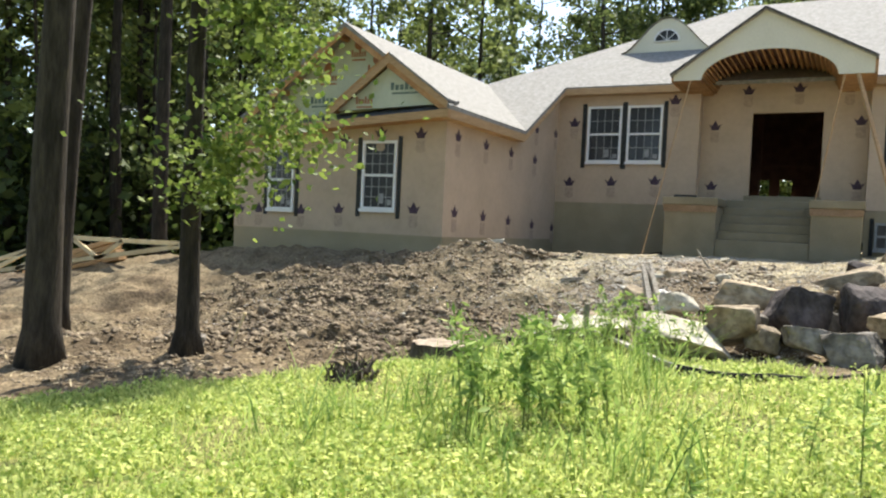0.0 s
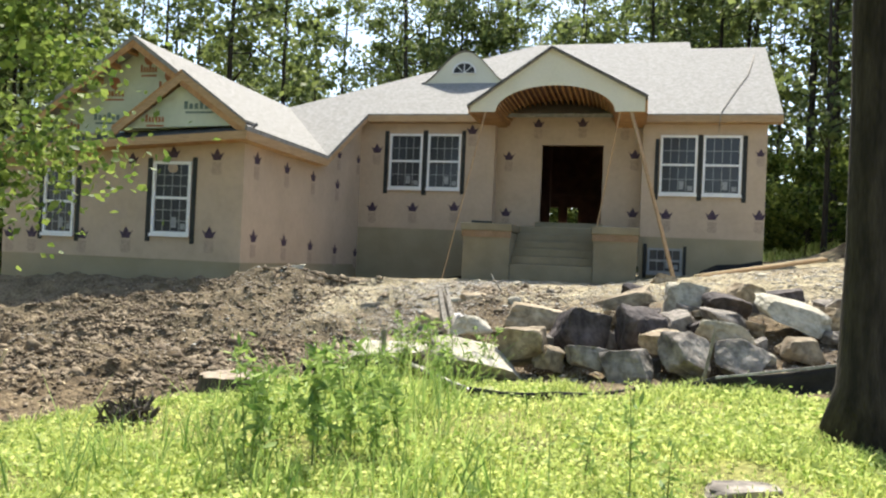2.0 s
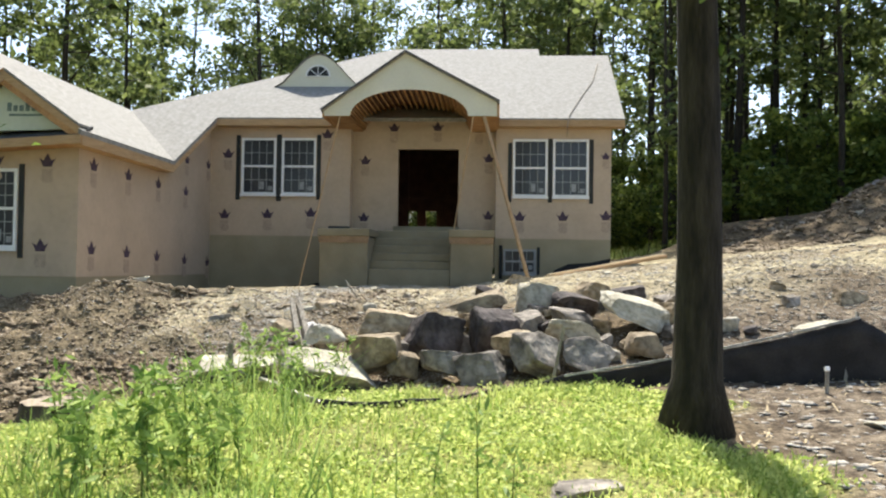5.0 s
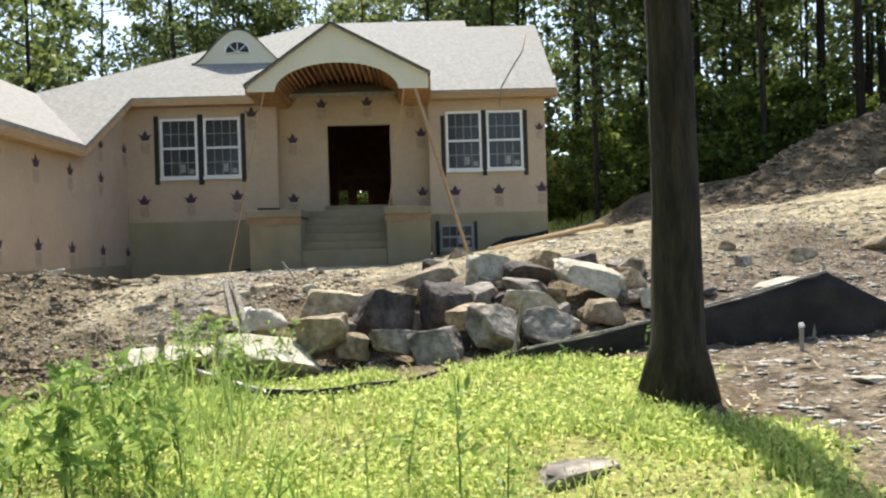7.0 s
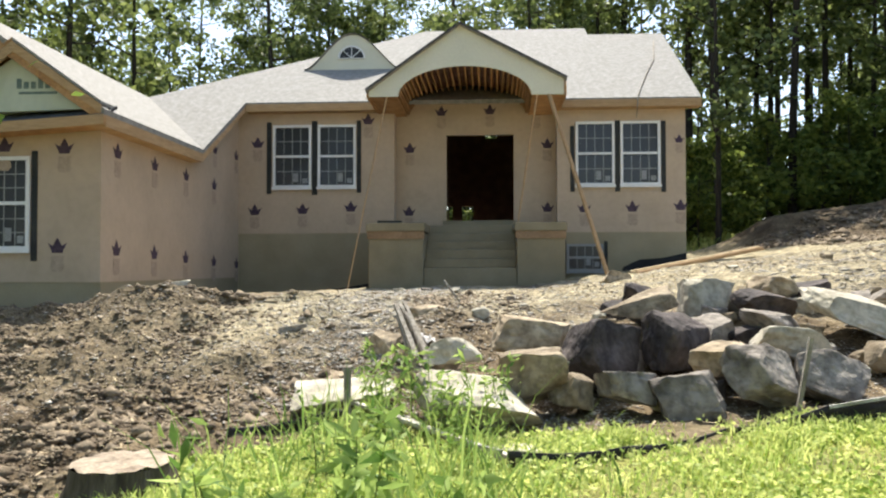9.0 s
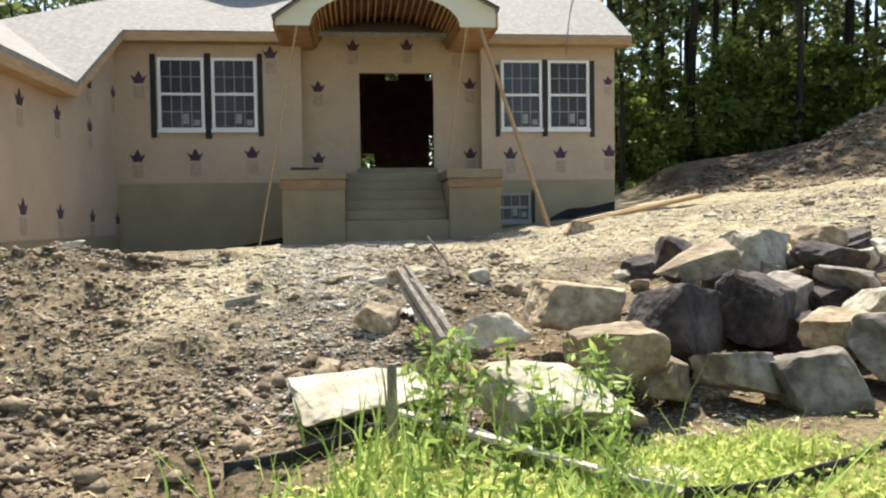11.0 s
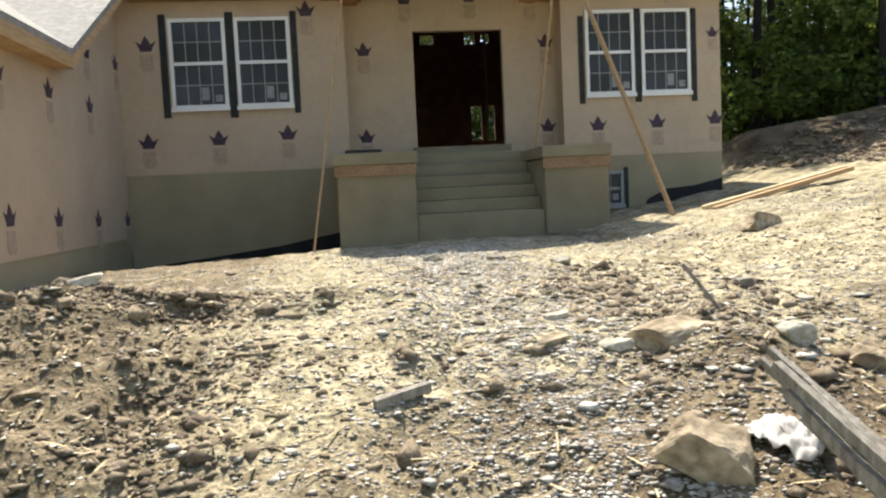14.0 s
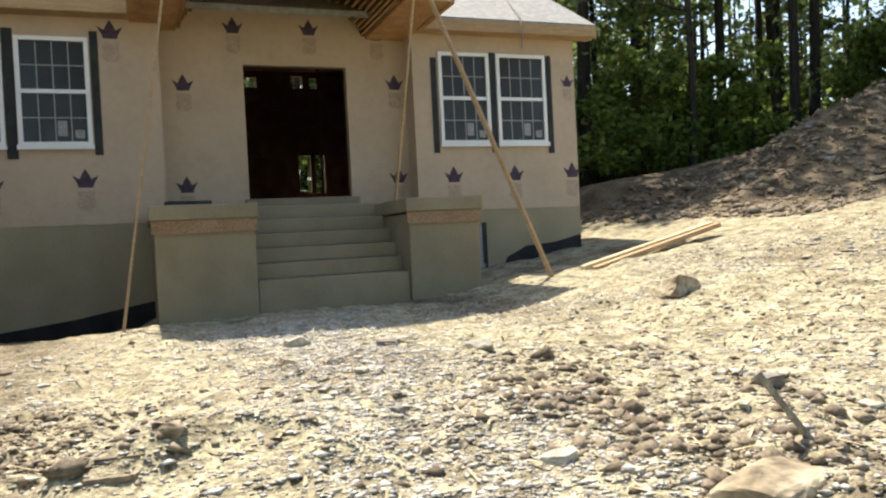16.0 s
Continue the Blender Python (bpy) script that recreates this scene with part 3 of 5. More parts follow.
part("rake_board", slab([(SX, SY - 0.16, SZ + 0.02), (sr, SY - 0.16, 2.76), (sr, SY - 0.16, 2.62), (SX, SY - 0.16, SZ - 0.14)], (0, 0.05, 0)), FRESH, house, "fresh timber rake board")
part("soffit", slab([(SX, SY - 0.16, SZ + 0.03), (sl, SY - 0.16, 2.63), (sl, SY + 0.3, 2.63), (SX, SY + 0.3, SZ + 0.03)], (0, 0, 0.05)), ORANGE_WOOD, house)
part("soffit", slab([(SX, SY - 0.16, SZ + 0.03), (sr, SY - 0.16, 2.77), (sr, SY + 0.3, 2.77), (SX, SY + 0.3, SZ + 0.03)], (0, 0, 0.05)), SHINGLE, house)
# skirt roof under the gables and its fascia
part("skirt_roof", slab([(g_eave - 0.02, GAR_F - 0.46, 2.62), (gl_eave, GAR_F - 0.46, 2.22), (gl_eave, GAR_F + 0.02, 2.42), (g_eave - 0.02, GAR_F + 0.02, 2.84)], (0, 0, -0.06)), DARK_SHINGLE, house, "dark shingle skirt roof")
part("fascia", slab([(g_eave, GAR_F - 0.48, 2.61), (gl_eave, GAR_F - 0.48, 2.21), (gl_eave, GAR_F - 0.48, 2.05), (g_eave, GAR_F - 0.48, 2.45)], (0, 0.03, 0)), FRESH, house, "bare timber fascia")
part("soffit", slab([(g_eave - 0.03, GAR_F - 0.44, 2.46), (gl_eave, GAR_F - 0.44, 2.06), (gl_eave, GAR_F - 0.01, 2.06), (g_eave - 0.03, GAR_F - 0.01, 2.46)], (0, 0, 0.04)), ORANGE_WOOD, house)
# eaves of the side wall and the rake that climbs to the main eave
zg = gz(g_eave)
part("fascia", box(g_eave - 0.03, g_eave + 0.002, GAR_F - 0.40, valley_y, zg - 0.27, zg - 0.09), FRESH, house, "bare timber fascia")
part("soffit", box(WALL_L + 0.005, g_eave - 0.035, GAR_F - 0.4, valley_y, zg - 0.27, zg - 0.23), FRESH, house)
part("rake_board", slab([(g_eave - 0.03, valley_y, roof_z(valley_y) - 0.1), (g_eave - 0.03, EAVE_Y + 0.03, roof_z(EAVE_Y) - 0.08), (g_eave - 0.03, EAVE_Y + 0.03, roof_z(EAVE_Y) - 0.2), (g_eave - 0.03, valley_y, roof_z(valley_y) - 0.25)], (0.03, 0, 0)), FRESH, house, "bare timber rake board")
# main eaves
for a, b in ((g_eave, -1.62), (2.72, RX)):
    part("fascia", box(a, b, EAVE_Y - 0.012, EAVE_Y + 0.025, EAVE_Z - 0.22, EAVE_Z - 0.04), FRESH, house, "bare timber fascia")
    part("soffit", box(a, b, EAVE_Y + 0.03, -0.005, EAVE_Z - 0.22, EAVE_Z - 0.18), FRESH, house)
part("rake_board", slab([(RX - 0.03, EAVE_Y, EAVE_Z - 0.1), (RT - 0.03, 5.5, roof_z(5.5) - 0.1), (RT - 0.03, 5.5, roof_z(5.5) - 0.28), (RX - 0.03, EAVE_Y, EAVE_Z - 0.25)], (0.035, 0, 0)), FRESH, house, "bare timber rake board")

# porch gable with its arch
PX, PZ, PY = 0.40, 5.62, -1.9
pl, pr = -1.68, 2.74
AX, AR, AZ, AH = 0.50, 1.47, 4.02, 0.66


def arch(k, n=24, grow=0.0):
    a = math.pi * k / n
    return AX - (AR + grow) * math.cos(a), AZ + (AH + grow) * math.sin(a)


def pz(x):
    return PZ - (0.70 if x < PX else 0.53) * abs(x - PX)


face_bm = bmesh.new()
N = 24
arc = [arch(k, N) for k in range(N + 1)]
ring = []
for y in (PY, PY + 0.05):
    lo = [face_bm.verts.new((pl + 0.06, y, AZ)), *[face_bm.verts.new((x, y, z)) for x, z in arc], face_bm.verts.new((pr - 0.06, y, AZ))]
    hi = [face_bm.verts.new((pl + 0.06, y, pz(pl) - 0.02)), *[face_bm.verts.new((x, y, min(pz(x), PZ) - 0.05)) for x, z in arc], face_bm.verts.new((pr - 0.06, y, pz(pr) - 0.02))]
    mid = face_bm.verts.new((PX, y, PZ - 0.05))
    ring.append((lo, hi))
    for k in range(len(lo) - 1):
        if hi[k].co.x < PX < hi[k + 1].co.x:
            face_bm.faces.new((lo[k], lo[k + 1], hi[k + 1], mid, hi[k]))
        else:
            face_bm.faces.new((lo[k], lo[k + 1], hi[k + 1], hi[k]))
for which in (0, 1):
    a, b = ring[0][which], ring[1][which]
    for k in range(len(a) - 1):
        face_bm.faces.new((a[k], a[k + 1], b[k + 1], b[k]))
part("gable_face", face_bm, CREAM, house, "cream-white porch gable board with arched opening")
for xe in (pl, pr):
    ye = EAVE_Y + (pz(xe) - EAVE_Z) / PITCH + 0.02
    yt = EAVE_Y + (PZ - EAVE_Z) / PITCH + 0.05
    part("porch_roof", slab([(PX, PY - 0.1, PZ), (xe, PY - 0.1, pz(xe)), (xe, ye, pz(xe)), (PX, yt, PZ)], (0, 0, -0.05)), SHINGLE, house)
    part("drip_edge", bar((PX, PY - 0.11, PZ - 0.01), (xe, PY - 0.11, pz(xe) - 0.01), 0.02, 0.045), DARK_SHINGLE, house, "thin dark drip edge")
    part("side_beam", box(min(xe, xe * 0.97 + PX * 0.03), max(xe, xe * 0.97 + PX * 0.03), PY + 0.06, -0.33, AZ - 0.02, pz(xe) - 0.06), ORANGE_WOOD, house, "bare timber side beam")
    inner = AX + math.copysign(AR + 0.02, xe)
    part("soffit", box(min(xe, inner) + 0.02, max(xe, inner) - 0.02, PY + 0.06, DOOR_Y - 0.01, AZ - 0.0, AZ + 0.04), ORANGE_WOOD, house)
vault = bmesh.new()
va = [[vault.verts.new((*arch(k, N, 0.10)[:1], y, arch(k, N, 0.10)[1])) for k in range(N + 1)] for y in (PY + 0.06, DOOR_Y - 0.005)]
for k in range(N):
    vault.faces.new((va[0][k], va[0][k + 1], va[1][k + 1], va[1][k]))
part("vault", vault, INTERIOR, house, "shade-darkened decking above the arch")
for k in range(1, 30):
    x, z = arch(k, 30, 0.02)
    part("lath", bar((x, PY + 0.05, z), (x, DOOR_Y - 0.01, z), 0.035, 0.09, up=(x - AX, 0, (z - AZ) * 2.2 + 0.2)), ORANGE_WOOD, house)

# eyebrow dormer
DX, DY, DZ = -2.72, 2.25, roof_z(2.25)
bell = [(DX + 1.35 * u, DZ - 0.03 + 1.0 * (math.cos(math.pi * min(abs(u) * 1.02, 1)) * 0.5 + 0.5) ** 0.75) for u in np.linspace(-1, 1, 25)]
dormer = part("dormer", slab([(x, DY, z) for x, z in bell], (0, 0.06, 0)), CREAM, house, "white eyebrow dormer with a half-round window")
dm = bmesh.new()
ra = [dm.verts.new((x, DY - 0.08, z + 0.03)) for x, z in bell]
rb = [dm.verts.new((x, EAVE_Y + (z + 0.03 - EAVE_Z) / PITCH + 0.05, z + 0.03)) for x, z in bell]
for k in range(len(bell) - 1):
    dm.faces.new((ra[k], ra[k + 1], rb[k + 1], rb[k]))
part("dormer_roof", dm, SHINGLE, house)
half = [(DX - 0.02 + 0.36 * math.cos(a), DZ + 0.30 + 0.34 * math.sin(a)) for a in np.linspace(0, math.pi, 15)]
part("half_round_pane", slab([(x, DY - 0.02, z) for x, z in half], (0, 0.015, 0)), GLASS, dormer)
for a in (0.0, 0.25, 0.5, 0.75, 1.0):
    part("muntin", bar((DX - 0.02, DY - 0.035, DZ + 0.31), (DX - 0.02 + 0.36 * math.cos(math.pi * a), DY - 0.035, DZ + 0.30 + 0.34 * math.sin(math.pi * a)), 0.02, 0.02, up=(0, 1, 0)), WHITE, dormer)
arcf = bmesh.new()
for k in range(14):
    bar((half[k][0], DY - 0.035, half[k][1]), (half[k + 1][0], DY - 0.035, half[k + 1][1]), 0.045, 0.05, arcf, up=(0, 1, 0))
part("arched_frame", arcf, WHITE, dormer)


# windows
def window(x0, x1, z0, z1, y, cols=4, rows=2, label="white double-hung window with dark panes and grid", frame_mat=WHITE):
    w = part("window", wall_bm(x0, x1, z0, z1, [(x0 + 0.06, x1 - 0.06, z0 + 0.08, z1 - 0.06)], front(y - 0.04), 0.09), frame_mat, house, label)
    a, b, c, d = x0 + 0.06, x1 - 0.06, z0 + 0.08, z1 - 0.06
    m = (c + d) / 2
    part("sill", box(x0 - 0.02, x1 + 0.02, y - 0.07, y - 0.045, z0 - 0.03, z0 + 0.04), frame_mat, w)
    part("meeting_rail", box(a + 0.001, b - 0.001, y - 0.03, y + 0.02, m - 0.028, m + 0.028), frame_mat, w)
    for lo, hi in ((c, m - 0.028), (m + 0.028, d)):
        part("pane", box(a + 0.001, b - 0.001, y + 0.005, y + 0.015, lo, hi), GLASS, w)
        for k in range(1, cols):
            x = a + (b - a) * k / cols
            part("muntin", box(x - 0.008, x + 0.008, y - 0.002, y + 0.004, lo, hi), GRID, w)
        for k in range(1, rows):
            z = lo + (hi - lo) * k / rows
            part("muntin", box(a + 0.002, b - 0.002, y - 0.004, y + 0.003, z - 0.008, z + 0.008), GRID, w)
    part("sticker", box(a + (b - a) * 0.53, a + (b - a) * 0.68, y - 0.012, y - 0.009, c + 0.08, c + 0.30), STICKER, w, "white maker's sticker on the pane")
    part("sticker", box(a + (b - a) * 0.8, a + (b - a) * 0.95, y - 0.012, y - 0.009, c + 0.05, c + 0.17), STICKER, w)
    return w


for a, b in WIN_L + WIN_R:
    window(a, b, WZ0, WZ1, 0.0)
window(-7.22, -6.34, 0.50, 2.03, GAR_F, 4, 3)
window(-9.86, -9.10, 0.42, 1.84, GAR_F, 4, 3)
window(2.9, 3.78, 0.12, 0.80, 0.0, 4, 1, "grey-white basement window beside the stoop", GRID)
for x0, x1, z0, z1, y in ((-4.46, -4.34, 2.06, 3.84, 0), (-3.33, -3.19, 2.03, 3.86, 0), (-2.21, -2.10, 2.08, 3.86, 0), (3.00, 3.10, 2.06, 3.66, 0), (4.07, 4.19, 2.06, 3.78, 0), (5.17, 5.28, 2.04, 3.76, 0),
                          (-7.36, -7.25, 0.36, 2.10, GAR_F), (-6.32, -6.22, 0.34, 2.12, GAR_F), (-9.99, -9.89, 0.32, 1.9, GAR_F), (-9.07, -8.97, 0.30, 1.92, GAR_F), (2.79, 2.88, 0.0, 0.9, 0), (3.8, 3.88, 0.05, 0.86, 0)):
    part("flashing_strip", box(x0, x1, y - 0.014, y - 0.002, z0, z1), BLACK, house, "black flashing tape beside the window")

# black damp proofing where the coating stops
part("damp_proofing", slab([(4.12, -0.006, -0.1), (4.25, -0.006, 0.24), (4.63, -0.006, 0.42), (5.19, -0.006, 0.46), (WALL_R - 0.01, -0.006, 0.58), (WALL_R - 0.01, -0.006, -0.5), (4.12, -0.006, -0.5)], (0, 0.01, 0)), TAR, house, "black tarred foot of the wall")
part("damp_proofing", slab([(-5.15, -0.004, -0.54), (-3.9, -0.004, -0.42), (-2.6, -0.004, -0.27), (-1.52, -0.004, -0.08), (-1.52, -0.004, -1.2), (-5.15, -0.004, -1.3)], (0, 0.01, 0)), TAR, house, "black tarred foot of the wall")


# printed crowns on the wrap
def crown(parent, u, z, place, size=0.35, fade=True):
    s = size / 2
    pts = [(-0.55, -0.55), (0.55, -0.55), (0.62, -0.25), (1.0, 0.45), (0.45, 0.15), (0.30, 0.5), (0.0, 1.0), (-0.30, 0.5), (-0.45, 0.15), (-1.0, 0.45), (-0.62, -0.25)]
    o = Vector(place(0, 0, 0.004)) - Vector(place(0, 0, 0.0))
    part("printed_mark", slab([place(u + a * s, z + b * s, -0.006) for a, b in pts], o), INK, parent, "dark crown-like printed mark")
    if fade:
        bm = slab([place(u + a * s, z + b * s, -0.005) for a, b in ((-0.7, -0.85), (0.7, -0.85), (0.62, -1.5), (0.75, -2.1), (0.4, -2.5), (-0.45, -2.45), (-0.75, -2.0), (-0.6, -1.4))], o)
        part("faded_print", bm, FAINT, parent)


F0, FD, FG = front(0.0), front(DOOR_Y), front(GAR_F)
sidewall = lambda u, z, d: (WALL_L - d, u, z)
for u, z in ((-4.76, 1.64), (-3.56, 1.66), (-2.36, 1.71), (-4.69, 3.31), (-1.93, 3.86)):
    crown(wall_l, u, z, F0)
for u, z in ((3.33, 1.66), (4.48, 1.67), (5.62, 1.70)):
    crown(wall_r, u, z, F0)
crown(wall_r, 5.60, 3.3, F0, 0.26)
for u, z in ((-0.94, 3.2), (-0.96, 1.62), (-0.15, 4.12), (1.06, 4.14), (2.2, 4.1), (2.48, 3.28), (2.48, 1.70)):
    crown(wall_d, u, z, FD, 0.33)
for u, z in ((-7.74, 2.06), (-6.78, 2.2), (-5.78, 2.16), (-7.82, 0.50), (-5.88, 0.56), (-8.88, 0.45), (-10.72, 0.42), (-10.14, 0.44)):
    crown(wall_g, u, z, FG, 0.32)
for u, z in ((-6.3, 2.16), (-4.85, 2.14), (-3.35, 2.12), (-1.72, 2.10), (-0.2, 2.98), (-1.68, 2.92), (-6.32, 0.53), (-4.85, 0.49), (-3.35, 0.43), (-1.72, 0.37), (-0.15, 0.32)):
    crown(wall_s, u, z, sidewall, 0.34)


# printed marks on the green gables: discs and bars
def stamp(parent, u, z, y, disc, mat_, w):
    """A disc, a row of bars and an underline, each a printed piece of its own."""
    if disc:
        part("printed_disc", slab([(u + 0.13 * math.cos(a), y - 0.006, z + 0.22 + 0.13 * math.sin(a)) for a in np.linspace(0, 2 * math.pi, 14)[:-1]], (0, 0.004, 0)), mat_, parent)
    n = 6

    def bar(x0, x1, z0, z1):
        part("printed_bar", slab([(x0, y - 0.006, z0), (x1, y - 0.006, z0), (x1, y - 0.006, z1), (x0, y - 0.006, z1)], (0, 0.004, 0)), mat_, parent)

    for k in range(n):
        x = u - w / 2 + w * k / n
        bar(x, x + w / n * 0.7, z - 0.06, z + 0.05 + 0.05 * (k % 3 == 0))
    bar(u - w * 0.45, u + w * 0.45, z - 0.15, z - 0.11)


for u, z, disc, m_, w in ((-8.25, 3.45, True, RED_INK, 0.5), (-6.95, 3.6, True, RED_INK, 0.5), (-8.4, 2.95, False, TEAL_INK, 0.65), (-7.45, 3.95, True, RED_INK, 0.4), (-9.3, 2.75, False, RED_INK, 0.5)):
    stamp(wall_t, u, z, GAR_F, disc, m_, w)
small_gable = [o for o in house.children if o.name.startswith("gable_wall")][1]
stamp(small_gable, -6.05, 3.12, SY, False, TEAL_INK, 0.7)
stamp(small_gable, -7.05, 2.85, SY, False, RED_INK, 0.45)

# a rope that lies down the roof and over the eave
rope_line = [(5.95, 4.5), (5.55, 2.6), (5.12, 1.4), (4.78, 0.35), (4.58, -0.30)]
rope_pts = [Vector((x, y, roof_z(y) + 0.035)) for x, y in rope_line] + [Vector((4.55, -0.40, EAVE_Z - 0.12)), Vector((4.52, -0.42, EAVE_Z - 0.5))]
rope_v, rope_f = tubes([[(q, 0.014) for q in rope_pts]], 6)
rope_me = mesh_from("rope", rope_v, rope_f, OLD_WOOD, True)
tagged(new("rope", rope_me), "thin dark rope hanging down the shingle roof", "rope")

# stoop with its cheeks and steps
stoop = tagged(empty("stoop", (0.5, -1.5, 0)), "coated concrete stoop with six steps before the doorway", "steps")
SF = -2.6
for a, b in ((-1.51, -0.35), (1.62, 2.62)):
    part("cheek_wall", box(a, b, SF, -0.02, -1.0, 0.98), STOOP, stoop, bevel=0.012)
    part("cap", box(a - 0.05, b + 0.04, SF - 0.05, -0.02, 1.0, 1.18), STOOP, stoop, bevel=0.012)
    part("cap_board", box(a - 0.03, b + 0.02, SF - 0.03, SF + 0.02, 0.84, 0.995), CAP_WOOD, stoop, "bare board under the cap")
part("landing", box(ALC_L + 0.005, ALC_R - 0.005, -0.95, DOOR_Y - 0.005, 0.3, 1.19), STOOP, stoop)
part("sill_step", box(-0.1, 1.7, 0.1, DOOR_Y - 0.002, 1.195, 1.385), STOOP, stoop)
for k in range(6):
    z1 = 0.03 + 0.195 * (k + 1)
    part("tread", box(-0.345, 1.615, SF + 0.05 + 0.27 * k, -0.955, -1.0 if k == 0 else z1 - 0.194, z1), STOOP, stoop, bevel=0.01)
tagged(part("dark_cloth", bar((-1.35, SF + 0.2, 1.21), (-0.85, SF + 0.3, 1.21), 0.25, 0.05), BLACK), "folded black cloth lying on the stoop", "cloth")


# ---- braces and boards ----
def board(name, a, b, w, h, mat_, label, category, group="", up=(0, 0, 1)):
    a, b = Vector(a), Vector(b)
    c = (a + b) / 2
    bm = bmesh.new()
    bar(a - c, b - c, w, h, bm, up)
    bmesh.ops.bevel(bm, geom=bm.edges[:], offset=min(w, h) * 0.08, segments=1, affect="EDGES")
    bmesh.ops.recalc_face_normals(bm, faces=bm.faces[:])
    me = bpy.data.meshes.new(name)
    bm.to_mesh(me)
    bm.free()
    me.materials.append(mat_)
    ob = new(name, me)
    ob.location = c
    return tagged(ob, label, category, group)


board("brace_board", (2.36, -1.86, 4.03), (3.44, -3.05, on_land(3.44, -3.05)), 0.085, 0.05, FRESH, "fresh timber brace from the porch to the ground", "board", "porch braces")
board("brace_board", (2.10, -1.86, 4.03), (1.66, -1.95, 1.19), 0.05, 0.025, FRESH, "thin timber brace standing on the stoop", "board", "porch braces")
board("brace_board", (-1.22, -1.86, 4.02), (-1.88, -3.05, on_land(-1.88, -3.05)), 0.03, 0.02, FRESH, "thin timber brace beside the stoop", "board", "porch braces")

for k, (dx, dz) in enumerate(((0.0, 0.0), (0.11, -0.02))):
    board("lumber_board", (3.88 + dx, -3.12 - dx, 0.13 + dz), (6.62 + dx * 0.4, -2.43 - dx, 0.64 + dz), 0.09, 0.07, SUNLIT_WOOD if k == 0 else FRESH, "long pale board lying on the dirt by the house", "board", "boards on the ground")

# roof truss and stacked lumber left of the garage
TY = -9.0
truss = tagged(empty("roof_truss", (-14.0, TY, -1.0)), "fresh timber roof truss leaning on a lumber stack", "truss")
ta, tb, tc = (-18.6, TY, -1.62), (-13.97, TY, -0.46), (-10.44, TY, -0.42)
for a, b in ((ta, tb), (tb, tc), ((-18.6, TY, -1.72), (-10.44, TY, -0.48)), (tb, (-16.0, TY, -1.36)), (tb, (-13.0, TY, -0.9)), ((-12.2, TY, -0.45), (-13.0, TY, -0.9)), ((-15.6, TY, -0.90), (-17.0, TY, -1.45))):
    part("chord", bar(a, b, 0.05, 0.10), SUNLIT_WOOD, truss)
for k in range(7):
    z = -1.30 + 0.13 * (k // 2)
    board("stacked_board", (-16.6 + 0.1 * k, TY + 0.5 + 0.14 * (k % 2), z - 0.32), (-12.9 - 0.05 * k, TY + 0.55 + 0.14 * (k % 2), z + 0.42), 0.14, 0.11, FRESH, "orange-brown board in a lumber stack behind the truss", "board", "lumber stack")


# ---- stones ----
def stone_mesh(name, size, mat_, seed, cuts=5):
    """A quarried block: a ball cut by six rough sides and a few corner breaks, its edges worn and its faces uneven."""
    rng = random.Random(seed)
    bm = bmesh.new()
    bmesh.ops.create_icosphere(bm, subdivisions=4, radius=1.0)
    planes = []
    for axis in ((1, 0, 0), (-1, 0, 0), (0, 1, 0), (0, -1, 0), (0, 0, 1), (0, 0, -1)):
        planes.append((Vector([c + rng.gauss(0, 0.24) for c in axis]).normalized(), rng.uniform(0.46, 0.62)))
    for _ in range(cuts):
        planes.append((Vector((rng.gauss(0, 1), rng.gauss(0, 1), rng.gauss(0, 0.8))).normalized(), rng.uniform(0.58, 0.76)))
    for _ in range(2):
        for n, d in planes:
            for v in bm.verts:
                k = v.co.dot(n)
                if k > d:
                    v.co -= n * (k - d)
    for _ in range(2):
        bmesh.ops.smooth_vert(bm, verts=bm.verts[:], factor=0.5, use_axis_x=True, use_axis_y=True, use_axis_z=True)
    off = Vector((seed * 3.1, seed * 1.7, 0))
    for v in bm.verts:
        v.co *= 1 + 0.10 * noise.noise(v.co * 2.2 + off) + 0.05 * noise.noise(v.co * 6 + off) + 0.025 * noise.noise(v.co * 15 + off)
    lo = [min(v.co[i] for v in bm.verts) for i in range(3)]
    hi = [max(v.co[i] for v in bm.verts) for i in range(3)]
    for v in bm.verts:
        v.co = Vector([((v.co[i] - lo[i]) / (hi[i] - lo[i]) - 0.5) * size[i] for i in range(3)])
    me = bpy.data.meshes.new(name)
    bm.to_mesh(me)
    bm.free()
    me.materials.append(mat_)
    return me


def stone(x, y, z, size, mat_, seed, turn=(0, 0, 0), label="", group="boulder pile", name="boulder", cuts=5):
    ob = new(name, stone_mesh(name, size, mat_, seed, cuts))
    ob.matrix_world = pose(x, y, z, *turn)
    return tagged(ob, label, "rock", group)


